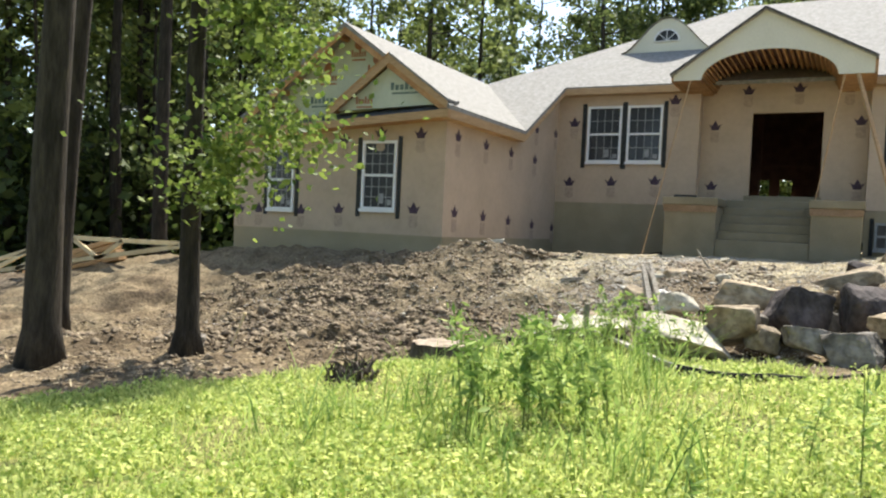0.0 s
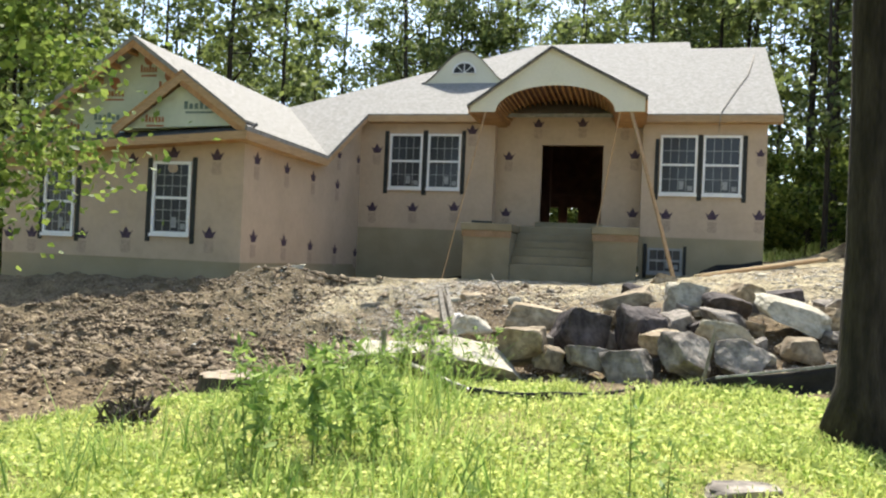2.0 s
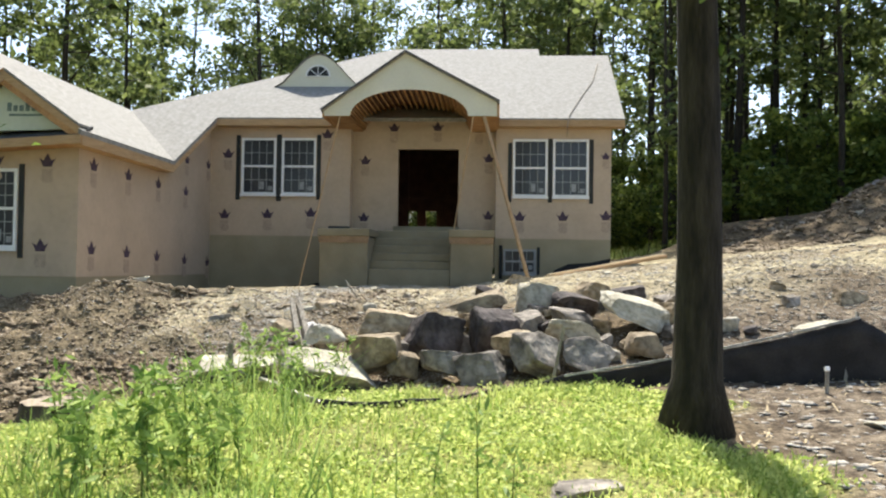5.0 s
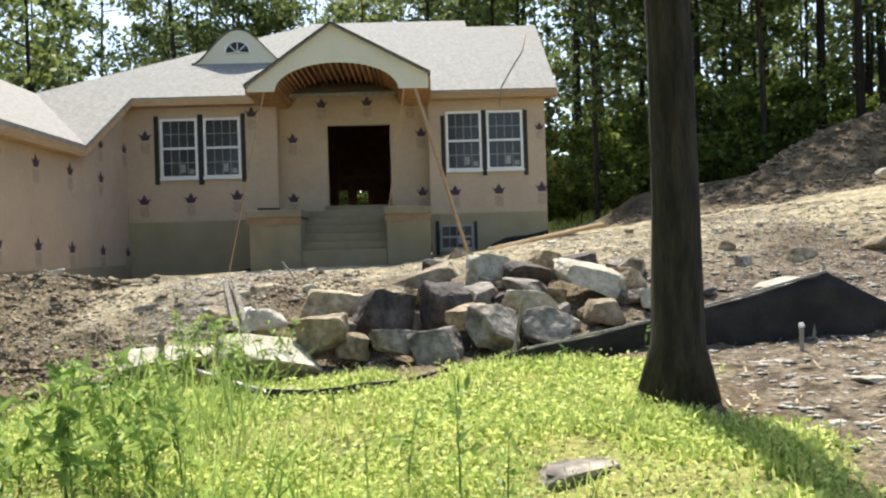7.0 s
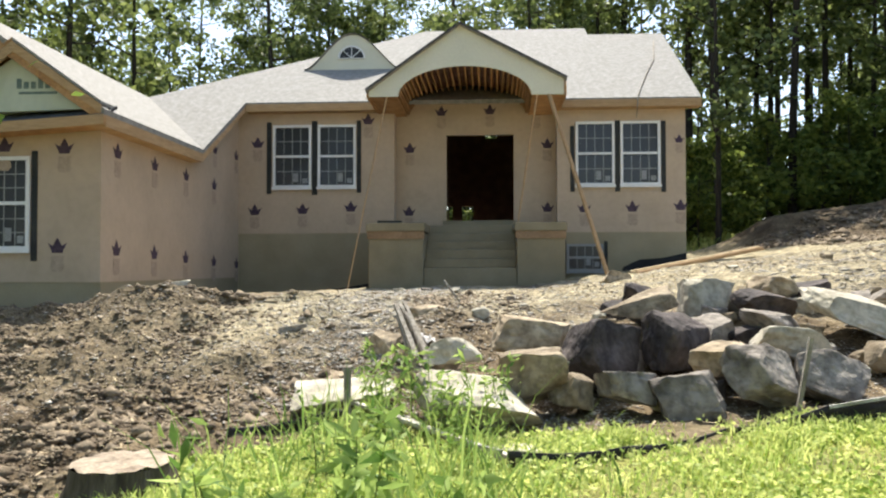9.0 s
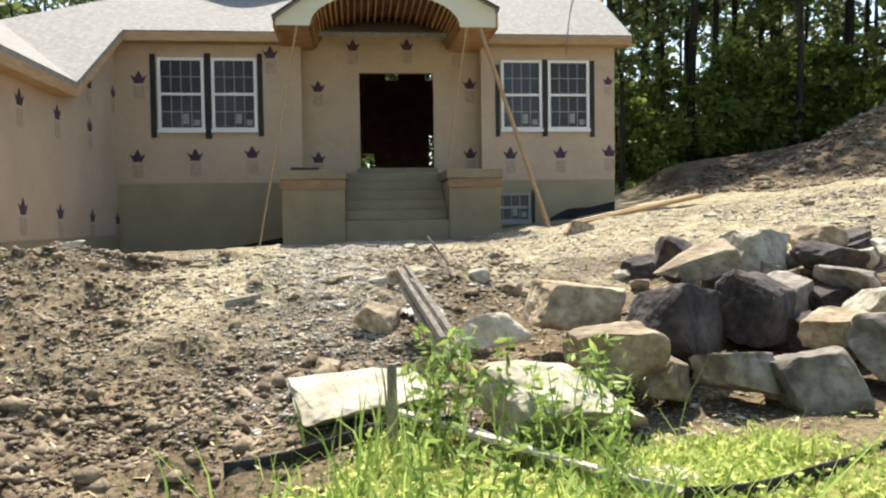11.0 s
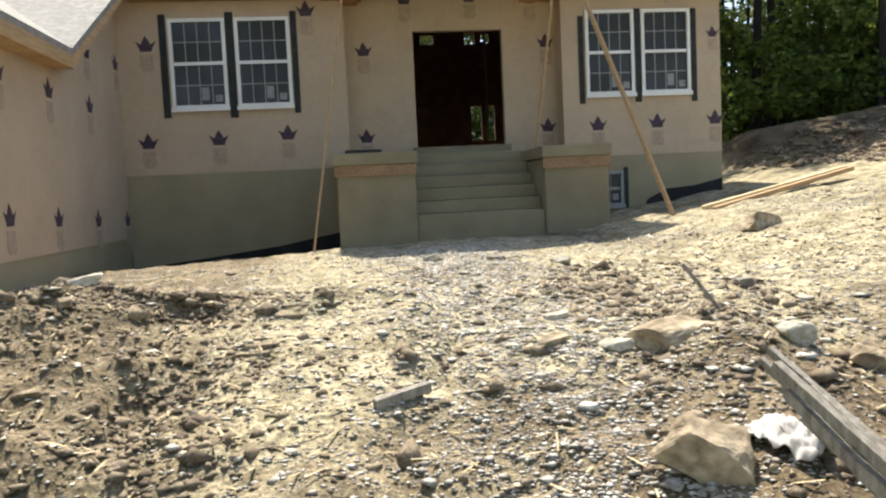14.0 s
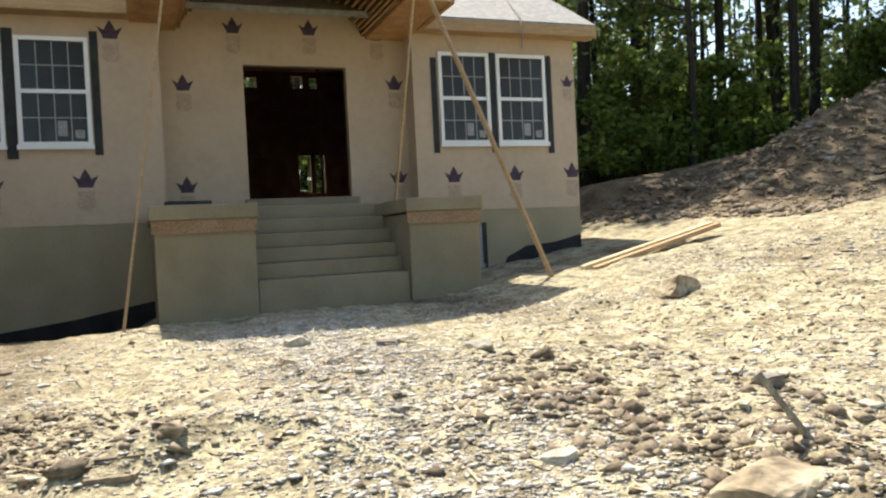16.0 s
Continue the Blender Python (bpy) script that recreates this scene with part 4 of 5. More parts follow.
TAN, GREY, DARKS, PALE = (ROCK_TAN, "tan sandstone boulder"), (ROCK_GREY, "grey boulder with flat faces"), (ROCK_DARK, "dark purple-brown boulder"), (ROCK_PALE, "pale dusty flat boulder")
PILE = " in a heap beside the silt fence"
for k, (x, y, z, size, kind, turn) in enumerate((
        (0.97, -13.15, -0.76, (0.98, 0.85, 0.40), PALE, (12, 4, 12)),
        (1.41, -12.75, -0.62, (0.60, 0.50, 0.48), TAN, (8, -16, -10)),
        (1.41, -11.90, -0.39, (0.70, 0.55, 0.32), TAN, (0, 4, 5)),
        (1.98, -12.35, -0.51, (0.66, 0.60, 0.66), DARKS, (14, 8, 20)),
        (2.58, -12.20, -0.41, (0.64, 0.58, 0.56), DARKS, (10, -6, 40)),
        (2.09, -12.95, -0.70, (0.45, 0.40, 0.30), GREY, (4, 3, 8)),
        (2.50, -13.10, -0.73, (0.58, 0.48, 0.40), GREY, (8, 5, -6)),
        (2.85, -12.75, -0.51, (0.38, 0.34, 0.28), TAN, (10, -14, 30)),
        (3.18, -11.20, -0.17, (0.58, 0.52, 0.54), PALE, (-6, 6, 12)),
        (3.07, -13.00, -0.60, (0.54, 0.48, 0.46), GREY, (-22, 12, 15)),
        (3.60, -12.85, -0.62, (0.52, 0.44, 0.40), GREY, (-18, 20, -14)),
        (3.49, -12.40, -0.42, (0.68, 0.56, 0.27), PALE, (-8, 6, 10)),
        (4.25, -11.90, -0.18, (0.92, 0.52, 0.30), PALE, (8, 24, -12)),
        (3.53, -12.00, -0.28, (0.60, 0.46, 0.25), GREY, (0, 22, -12)),
        (3.61, -11.50, -0.12, (0.55, 0.45, 0.25), DARKS, (0, 10, 10)),
        (2.44, -11.60, -0.16, (0.80, 0.50, 0.22), TAN, (0, -18, 14)),
        (2.56, -10.90, -0.14, (0.42, 0.36, 0.36), DARKS, (18, 24, 0)),
        (0.73, -12.30, -0.50, (0.44, 0.36, 0.26), PALE, (0, 8, 30)),
        (1.70, -12.80, -0.74, (0.32, 0.28, 0.30), TAN, (0, 20, 30)),
        (4.25, -12.50, -0.50, (0.45, 0.38, 0.28), TAN, (0, 8, 10)),
        (4.72, -11.55, -0.25, (0.50, 0.40, 0.26), TAN, (0, 14, 50)),
        (4.95, -11.00, -0.12, (0.46, 0.38, 0.26), GREY, (10, 0, 80)),
        (4.85, -12.10, -0.42, (0.36, 0.30, 0.22), PALE, (0, 9, 10)),
        (3.95, -10.80, -0.02, (0.50, 0.40, 0.28), TAN, (0, 10, 10)),
        (4.40, -10.50, -0.06, (0.60, 0.40, 0.24), DARKS, (0, -10, 24)),
        (5.30, -11.75, -0.34, (0.40, 0.34, 0.24), PALE, (5, 0, 10)),
        (2.20, -11.95, -0.60, (0.50, 0.45, 0.40), GREY, (0, 0, 60)),
        (3.05, -11.85, -0.40, (0.50, 0.42, 0.40), GREY, (0, 0, 10)),
        (2.95, -12.35, -0.62, (0.45, 0.40, 0.36), DARKS, (0, 0, 30)),
        (1.62, -12.30, -0.68, (0.45, 0.40, 0.34), GREY, (0, 0, 30)),
        (6.05, -12.75, -0.34, (0.62, 0.38, 0.25), PALE, (0, -8, 10)),
        (8.30, -11.00, 0.02, (0.78, 0.6, 0.5), TAN, (0, -16, 15)),
        (8.05, -11.75, -0.3, (0.65, 0.5, 0.4), GREY, (0, 6, 40)),
        (7.10, -10.90, -0.05, (0.42, 0.32, 0.26), TAN, (0, 6, 10)),
        (6.40, -10.30, 0.06, (0.36, 0.26, 0.2), TAN, (0, 6, 70)))):
    stone(x, y, z, size, kind[0], 11 + k, turn, kind[1] + PILE)
gap_rng = random.Random(31)
for k in range(44):
    x, y = gap_rng.gauss(3.2, 1.0), gap_rng.uniform(-12.9, -10.5)
    q = gap_rng.uniform(0.16, 0.36)
    kind = gap_rng.choice((TAN, GREY, DARKS, TAN, PALE))
    stone(x, y, on_land(x, y) + q * 0.2, (q, q * gap_rng.uniform(0.7, 1), q * gap_rng.uniform(0.5, 0.8)), kind[0], 400 + k, (gap_rng.uniform(-20, 20), gap_rng.uniform(-20, 20), gap_rng.uniform(0, 180)), kind[1].replace("boulder", "stone") + PILE)
SITE = "stones on the bare dirt"
for k, (x, y, dz, size, kind, turn) in enumerate((
        (-0.10, -12.62, -0.01, (1.05, 1.0, 0.2), PALE, (5, -3, 22)),
        (0.02, -11.30, 0.10, (0.62, 0.42, 0.36), TAN, (0, 18, -30)),
        (0.35, -10.22, 0.02, (0.70, 0.42, 0.22), TAN, (0, -10, 10)),
        (0.95, -10.35, 0.05, (0.34, 0.30, 0.24), PALE, (0, 0, 10)),
        (1.22, -10.60, 0.05, (0.30, 0.26, 0.2), TAN, (0, 0, 40)),
        (0.05, -10.16, 0.02, (0.32, 0.20, 0.10), PALE, (0, 0, 15)),
        (-0.12, -9.56, 0.02, (0.22, 0.16, 0.10), PALE, (0, 0, 15)),
        (-0.48, -5.84, 0.04, (0.36, 0.22, 0.14), PALE, (0, -12, 12)),
        (3.10, -6.15, 0.08, (0.75, 0.45, 0.34), TAN, (0, 10, 15)),
        (-4.05, -7.85, 0.06, (0.75, 0.45, 0.2), TAN, (0, -8, 10)),
        (-3.45, -8.0, 0.05, (0.62, 0.4, 0.16), PALE, (0, -8, 25)),
        (0.62, -11.7, 0.06, (0.45, 0.34, 0.24), TAN, (0, 0, 25)),
        (0.35, -12.15, 0.06, (0.42, 0.36, 0.25), TAN, (0, 9, 65)),
        (-0.35, -11.85, 0.05, (0.3, 0.24, 0.18), TAN, (0, 9, 15)),
        (1.24, -13.95, 0.0, (0.62, 0.40, 0.14), PALE, (0, 0, 5)),
        (3.15, -16.55, 0.0, (0.80, 0.46, 0.18), GREY, (0, 0, 20)),
        (5.0, -16.4, 0.0, (0.5, 0.36, 0.12), GREY, (0, 0, 50)),
        (5.3, -15.5, 0.0, (0.4, 0.26, 0.1), PALE, (0, 0, 20)),
        (11.4, -6.0, 0.3, (1.4, 0.8, 0.3), PALE, (0, 14, 10)),
        (-5.2, -16.9, 0.02, (0.4, 0.3, 0.2), GREY, (0, 0, 10)),
        (-4.3, -14.6, 0.05, (0.45, 0.3, 0.22), GREY, (0, 0, 30)),
        (-5.6, -13.5, 0.02, (0.7, 0.35, 0.14), PALE, (0, 0, 70)))):
    stone(x, y, on_land(x, y) + dz * 0.7, [0.66 * c for c in size] if k else size, kind[0], 71 + k, turn, kind[1].replace("boulder", "stone") + " half sunk in the ground", SITE, "stone")
rng = random.Random(5)
for k in range(46):
    if k < 20:
        x, y = rng.uniform(-3.5, 2.2), rng.uniform(-10.8, -5.2)
    elif k < 34:
        x, y = rng.uniform(8.8, 16), rng.uniform(-1.5, 2.5)
    else:
        x, y = rng.uniform(4.6, 9), rng.uniform(-10, -5)
    s = rng.uniform(0.09, 0.20) * (1.9 if 20 <= k < 34 else 1)
    kind = rng.choice((PALE, TAN, GREY))
    stone(x, y, on_land(x, y) + s * 0.1, (s, s * rng.uniform(0.6, 0.9), s * rng.uniform(0.3, 0.55)), kind[0], 200 + k, (0, 0, rng.uniform(0, 180)), kind[1].replace("boulder", "stone") + " lying on loose dirt", SITE, "stone", 7)


# ---- loose earth: clods, gravel, straw ----
def scatter_blocks(name, pts, sizes, mat_, seed, label, category, squash=0.6):
    """Many small angular lumps in one mesh."""
    rng = np.random.default_rng(seed)
    base = np.array([(1, 0, 0), (-1, 0, 0), (0, 1, 0), (0, -1, 0), (0, 0, 1), (0, 0, -0.6)], float)
    tri = np.array([(0, 2, 4), (2, 1, 4), (1, 3, 4), (3, 0, 4), (2, 0, 5), (1, 2, 5), (3, 1, 5), (0, 3, 5)])
    n = len(pts)
    v = np.repeat(base[None], n, 0) * rng.uniform(0.55, 1.15, (n, 6, 3))
    v += rng.normal(0, 0.16, v.shape)
    a = rng.uniform(0, 2 * math.pi, n)
    c, s = np.cos(a)[:, None], np.sin(a)[:, None]
    v = np.stack([v[..., 0] * c - v[..., 1] * s, v[..., 0] * s + v[..., 1] * c, v[..., 2] * squash], 2)
    v = v * np.asarray(sizes)[:, None, None] + np.asarray(pts)[:, None, :]
    f = (tri[None] + (np.arange(n) * 6)[:, None, None]).reshape(-1, 3)
    return tagged(new(name, cheap_mesh(name, v.reshape(-1, 3), f, mat_)), label, category, kind="stuff")


g_rng = np.random.default_rng(3)


def sample(n, x0, x1, y0, y1, keep):
    x, y = g_rng.uniform(x0, x1, n), g_rng.uniform(y0, y1, n)
    k = g_rng.uniform(0, 1, n) < keep(x, y)
    x, y = x[k], y[k]
    return np.stack([x, y, land(x, y)], 1)


bare = lambda x, y: (1 - grass_mask(x, y))
lane = lambda x, y: step(-2.5, -1.7, x) * step(0.5, -0.2, x) * step(-12.3, -11.0, y)
bank = lambda x, y: (1 - 0.93 * lane(x, y)) * bare(x, y) * np.clip(0.15 + step(-0.1, 0.25, fractal(x, y, 1.0, 3, 2)) * step(1.2, -0.5, x), 0, 1) * step(-6.5, -8, y)
p = sample(190000, -7.5, 1.6, -17, -7.4, bank)
scatter_blocks("dirt_clods", p, g_rng.gamma(1.05, 0.0125, len(p)) + 0.004, CLOD, 1, "dark brown clods of dug earth on the bank", "dirt")
p = sample(170000, -6, 8, -13.5, -3.2, lambda x, y: bare(x, y) * (0.3 + 0.7 * step(-0.1, 0.2, fractal(x, y, 0.7, 3, 21))))
scatter_blocks("gravel", p, g_rng.gamma(1.5, 0.0048, len(p)) + 0.004, GRAVEL, 2, "pale gravel and stone chips on packed dirt", "gravel", 0.32)
p = sample(16000, -2.4, 9.5, -12.5, -3.6, lambda x, y: bare(x, y) * step(0.0, 0.3, fractal(x, y, 0.8, 3, 52)) * (0.08 + 0.92 * step(1.0, 2.4, x)))
scatter_blocks("terrace_crumbs", p, g_rng.gamma(1.2, 0.008, len(p)) + 0.004, CLOD, 14, "loose brown crumbs of earth on the terrace", "dirt", 0.7)
p = sample(16000, -7.0, 0.9, -15.5, -7.6, lambda x, y: bank(x, y) * step(0.0, 0.2, fractal(x, y, 1.4, 3, 66)))
scatter_blocks("earth_lumps", p, g_rng.gamma(2.0, 0.016, len(p)) + 0.008, CLOD, 16, "large broken lumps of brown earth on the bank", "dirt", 0.75)
p = sample(9000, -4.5, 3.0, -12.5, -4.5, lambda x, y: bare(x, y) * 0.35)
scatter_blocks("stone_chips", p, g_rng.gamma(1.6, 0.010, len(p)) + 0.008, CHIP, 17, "flat pale stone chips strewn on the dirt", "gravel", 0.25)
p = sample(26000, 8.6, 20, -2.5, 5.5, lambda x, y: 0.25 + 0.75 * step(-0.1, 0.2, fractal(x, y, 1.2, 3, 67)))
scatter_blocks("heap_clods", p, g_rng.gamma(1.6, 0.026, len(p)) + 0.012, CLOD, 3, "brown clods on the heap of spoil", "dirt")
p = sample(9000, 4.3, 9.5, -18, -5, bare)
scatter_blocks("leaf_litter", p, g_rng.gamma(2.0, 0.012, len(p)) + 0.01, GRAVEL, 4, "pale chips and dry leaves under the tree", "litter", 0.2)


ridge = lambda x, y: 0.7 * np.exp(-((x - 0.6 - 0.25 * (y + 10.6)) / 0.45) ** 2) * step(-9.3, -10.3, y) + np.exp(-((x + 3.6) / 1.1) ** 2 - ((y + 8.3) / 0.6) ** 2) + 0.8 * np.exp(-((x + 1.55) / 0.45) ** 2 - ((y + 8.75) / 0.2) ** 2)
p = sample(14000, -5.5, 2.2, -12.6, -7.3, ridge)
scatter_blocks("crumbled_earth", p, g_rng.gamma(1.3, 0.0095, len(p)) + 0.004, CLOD, 12, "crumbled brown earth beside the track", "dirt", 0.6)
p = sample(110000, -2.2, 1.2, -13.0, -4.0, lambda x, y: np.exp(-((x + 0.35) / 0.65) ** 2) * bare(x, y))
scatter_blocks("track_gravel", p, g_rng.gamma(1.5, 0.0055, len(p)) + 0.004, GRAVEL, 13, "pale crushed gravel in the wheel track", "gravel", 0.36)


def tread(k):
    x, y = -2.05 + 0.035 * k, -9.6 + 0.115 * k
    return (x, y, on_land(x, y) + 0.006)


tr = bmesh.new()
for k in range(14):
    a = Vector(tread(k))
    bar(a, a + Vector((0.17, -0.015, 0.0)), 0.028, 0.022, tr)
    bar(a + Vector((0.17, -0.015, 0.0)), a + Vector((0.20, 0.045, 0.0)), 0.028, 0.022, tr)
bmesh.ops.recalc_face_normals(tr, faces=tr.faces[:])
tm = bpy.data.meshes.new("tyre_track")
tr.to_mesh(tm)
tr.free()
tm.materials.append(CLOD)
tagged(new("tyre_track", tm), "row of tyre tread prints pressed into damp dirt", "track", kind="stuff")

# crumpled white sheet by the old post
cs = bmesh.new()
bmesh.ops.create_grid(cs, x_segments=26, y_segments=26, size=0.5)
for v in cs.verts:
    q = v.co.copy()
    v.co = Vector((q.x * 0.42 + 0.04 * noise.noise(q * 5), q.y * 0.6 + 0.04 * noise.noise(q * 6 + Vector((5, 0, 0))), 0.05 + 0.06 * noise.noise(q * 4.5) + 0.045 * noise.noise(q * 11) - 0.16 * q.length_squared))
bmesh.ops.solidify(cs, geom=cs.faces[:], thickness=0.006)
sheet_me = bpy.data.meshes.new("plastic_sheet")
bmesh.ops.scale(cs, vec=(0.6, 0.55, 0.8), verts=cs.verts[:])
cs.to_mesh(sheet_me)
cs.free()
sheet_me.materials.append(SHEET)
sheet_me.shade_smooth()
sheet = tagged(new("plastic_sheet", sheet_me), "crumpled dusty white sheet beside the old timber", "sheet")
sheet.matrix_world = pose(0.36, -11.32, on_land(0.36, -11.32) + 0.03, 0, 0, 25)


def straw(name, p, length, mat_, seed, label):
    rng = np.random.default_rng(seed)
    n = len(p)
    a = rng.uniform(0, 2 * math.pi, n)
    d = np.stack([np.cos(a), np.sin(a), rng.normal(0, 0.22, n)], 1) * (length * rng.uniform(0.4, 1.4, n))[:, None] / 2
    w = np.stack([-np.sin(a), np.cos(a), 0 * a], 1) * (0.004 + 0.004 * rng.uniform(0, 1, n))[:, None]
    q = p + np.array([0, 0, 0.02])
    v = np.stack([q - d - w, q - d + w, q + d + w, q + d - w], 1).reshape(-1, 3)
    k = np.arange(n) * 4
    return tagged(new(name, cheap_mesh(name, v, np.stack([k, k + 1, k + 2, k + 3], 1), mat_)), label, "straw", kind="stuff")


p = sample(6000, -8, 9, -17, -4.5, bare)
straw("straw", p, 0.09, TWIG, 8, "dry straw and twigs strewn over the dirt")

# ---- lawn ----
def blades(name, p, height, width, mat_, seed, label):
    rng = np.random.default_rng(seed)
    n = len(p)
    a = rng.uniform(0, 2 * math.pi, n)
    h = height * rng.uniform(0.4, 1.4, n) * (0.55 + 1.5 * np.clip(fractal(p[:, 0], p[:, 1], 2.2, 3, 61) + 0.3, 0, 1))
    lean = rng.normal(0, 0.45, (n, 2)) * h[:, None]
    w = np.stack([np.cos(a), np.sin(a), 0 * a], 1) * (width * rng.uniform(0.6, 1.4, n))[:, None] / 2
    midp = p + np.stack([lean[:, 0] * 0.35, lean[:, 1] * 0.35, h * 0.6], 1)
    top = p + np.stack([lean[:, 0], lean[:, 1], h], 1)
    v = np.stack([p - w, p + w, midp + w * 0.8, top, midp - w * 0.8], 1).reshape(-1, 3)
    k = np.arange(n) * 5
    f = np.concatenate([np.stack([k, k + 1, k + 2], 1), np.stack([k, k + 2, k + 4], 1), np.stack([k + 4, k + 2, k + 3], 1)])
    return tagged(new(name, cheap_mesh(name, v, f, mat_)), label, "grass", kind="stuff")


patch = lambda x, y: grass_mask(x, y) * (0.22 + 0.78 * step(-0.25, 0.12, fractal(x, y, 1.6, 3, 31)))
p = sample(150000, -5, 5, -21, -13, patch)
blades("lawn", p, 0.058, 0.012, GRASS, 5, "bright yellow-green lawn with weeds in full sun")
p = sample(120000, -5, 5, -20.5, -13, patch)
lv, lf = leaf_cards(p + np.array([0, 0, 0.04]), 0.026, np.random.default_rng(6), 0.02, 1.5, 0.6)
tagged(new("clover", cheap_mesh("clover", lv, lf, GRASS)), "low clover leaves in the sunlit lawn", "grass", kind="stuff")
p = sample(5000, 7, 16, 9, 24, lambda x, y: 0.7 + 0 * x)
blades("far_grass", p, 0.25, 0.05, GRASS, 7, "sunlit grass beyond the house corner")
tuft = []
for x, y, n, r in ((0.62, -17.1, 150, 0.25), (-0.15, -16.5, 70, 0.15), (0.9, -15.6, 120, 0.4), (0.4, -14.6, 200, 0.45), (0.0, -13.9, 130, 0.35), (-0.6, -17.3, 90, 0.3), (1.4, -16.9, 120, 0.25)):
    q = g_rng.normal(0, r, (n, 2)) + (x, y)
    tuft.append(np.stack([q[:, 0], q[:, 1], land(q[:, 0], q[:, 1])], 1))
blades("tall_grass", np.concatenate(tuft), 0.34, 0.012, WEED, 9, "tufts of tall grass among the weeds")


# ---- weeds ----
def weed(x, y, h, seed, stems=3, leaf=0.022, label="tall leafy green weed growing in the lawn", spread=0.10):
    rng = np.random.default_rng(seed)
    w = tagged(empty("weed", (x, y, on_land(x, y))), label, "weed", "weeds by the stump")
    paths, pts = [], []
    for s in range(stems):
        a = rng.uniform(0, 2 * math.pi)
        lean = rng.normal(0, spread, 2)
        hh = h * rng.uniform(0.7, 1.05)
        b = np.array([x + spread * math.cos(a) * 0.8, y + spread * math.sin(a) * 0.8, on_land(x, y) - 0.02])
        path = [(b + np.array([lean[0] * t * t, lean[1] * t * t, hh * t]), 0.006 * (1 - 0.7 * t)) for t in (0, 0.33, 0.66, 1)]
        paths.append(path)
        for t in np.linspace(0.25, 1, int(26 * hh) + 6):
            c = b + np.array([lean[0] * t * t, lean[1] * t * t, hh * t])
            for _ in range(2):
                pts.append(c + rng.normal(0, 0.032, 3) * (1, 1, 0.4))
    part("stem", tubes(paths, 5), STEM, w)
    v, f = leaf_cards(np.array(pts), leaf, rng, 0.012, 3.6, 0.2)
    ob = new("leaves", cheap_mesh("leaves", v, f, WEED))
    ob.parent = w
    ob.location = -w.location
    return w


wr = random.Random(12)
for k in range(8):
    weed(0.66 + wr.gauss(0, 0.26), -16.6 + wr.gauss(0, 0.4), wr.uniform(0.4, 0.92), 300 + k, 3, 0.03)
for k in range(9):
    weed(0.35 + wr.gauss(0, 0.32), -14.2 + wr.gauss(0, 0.55), wr.uniform(0.4, 0.7), 330 + k, 2)
for x, y, h in ((0.30, -13.35, 0.85), (0.45, -13.2, 0.7), (0.6, -13.45, 0.6), (0.2, -13.15, 0.55), (0.75, -13.6, 0.5)):
    weed(x, y, h, int(x * 1000), 2, 0.026)
for x, y, h in ((2.53, -16.75, 0.66), (2.3, -16.5, 0.45), (2.75, -17.3, 0.5), (1.9, -17.6, 0.4), (-0.1, -16.6, 0.5), (3.5, -14.1, 0.3), (4.4, -13.9, 0.3)):
    weed(x, y, h, int(abs(x) * 777), 1, 0.022, "single stalk of weed in the lawn", 0.04)


# ---- silt fence, stakes, old timber, stumps ----
def fence_run(name, pts, mat_, label):
    """Cloth hung between tops and feet, slack between its stakes, with thickness."""
    bm = bmesh.new()
    rows = []
    for k in range(len(pts) - 1):
        (ax, ay, a0, a1), (bx, by, b0, b1) = pts[k], pts[k + 1]
        n = 8
        for i in range(n + (k == len(pts) - 2)):
            t = i / n
            sag = 0.05 * math.sin(math.pi * t)
            x, y = ax + (bx - ax) * t, ay + (by - ay) * t
            w = 0.03 * math.sin(9 * (x + y))
            rows.append([Vector((x, y + w * (1 - j / 4), (a0 + (b0 - a0) * t) * (1 - j / 4) + ((a1 + (b1 - a1) * t) - sag * 0.6) * (j / 4))) for j in range(5)])
    vs = [[bm.verts.new(p) for p in r] for r in rows]
    vb = [[bm.verts.new(p + Vector((0.004, 0.012, 0))) for p in r] for r in rows]
    for i in range(len(vs) - 1):
        for j in range(4):
            bm.faces.new((vs[i][j], vs[i + 1][j], vs[i + 1][j + 1], vs[i][j + 1]))
            bm.faces.new((vb[i][j + 1], vb[i + 1][j + 1], vb[i + 1][j], vb[i][j]))
        bm.faces.new((vs[i][4], vs[i + 1][4], vb[i + 1][4], vb[i][4]))
    return part(name, bm, mat_, fence, label, smooth=True)


fence = tagged(empty("silt_fence", (3.3, -13.4, -0.9)), "sagging black silt fence on stakes round the boulders", "fence")
gl = lambda x, y: on_land(x, y) - 0.06
fence_run("fabric", [(1.15, -14.35, gl(1.15, -14.35), -0.86), (1.9, -14.1, gl(1.9, -14.1), -0.88), (2.6, -13.72, gl(2.6, -13.72), -0.84), (3.3, -13.62, gl(3.3, -13.62), -0.70), (4.45, -13.75, gl(4.45, -13.75), -0.47), (5.85, -13.9, gl(5.85, -13.9), -0.10), (6.9, -14.1, gl(6.9, -14.1), -0.66)], FABRIC, "black woven fabric")
fence_run("fabric", [(-0.15, -12.75, gl(-0.15, -12.75) + 0.1, -0.80), (0.45, -13.4, gl(0.45, -13.4) + 0.1, -0.84), (1.12, -14.33, gl(1.12, -14.33) + 0.1, -0.86)], FABRIC_LIT, "pale sunlit stretch of fabric lying over")
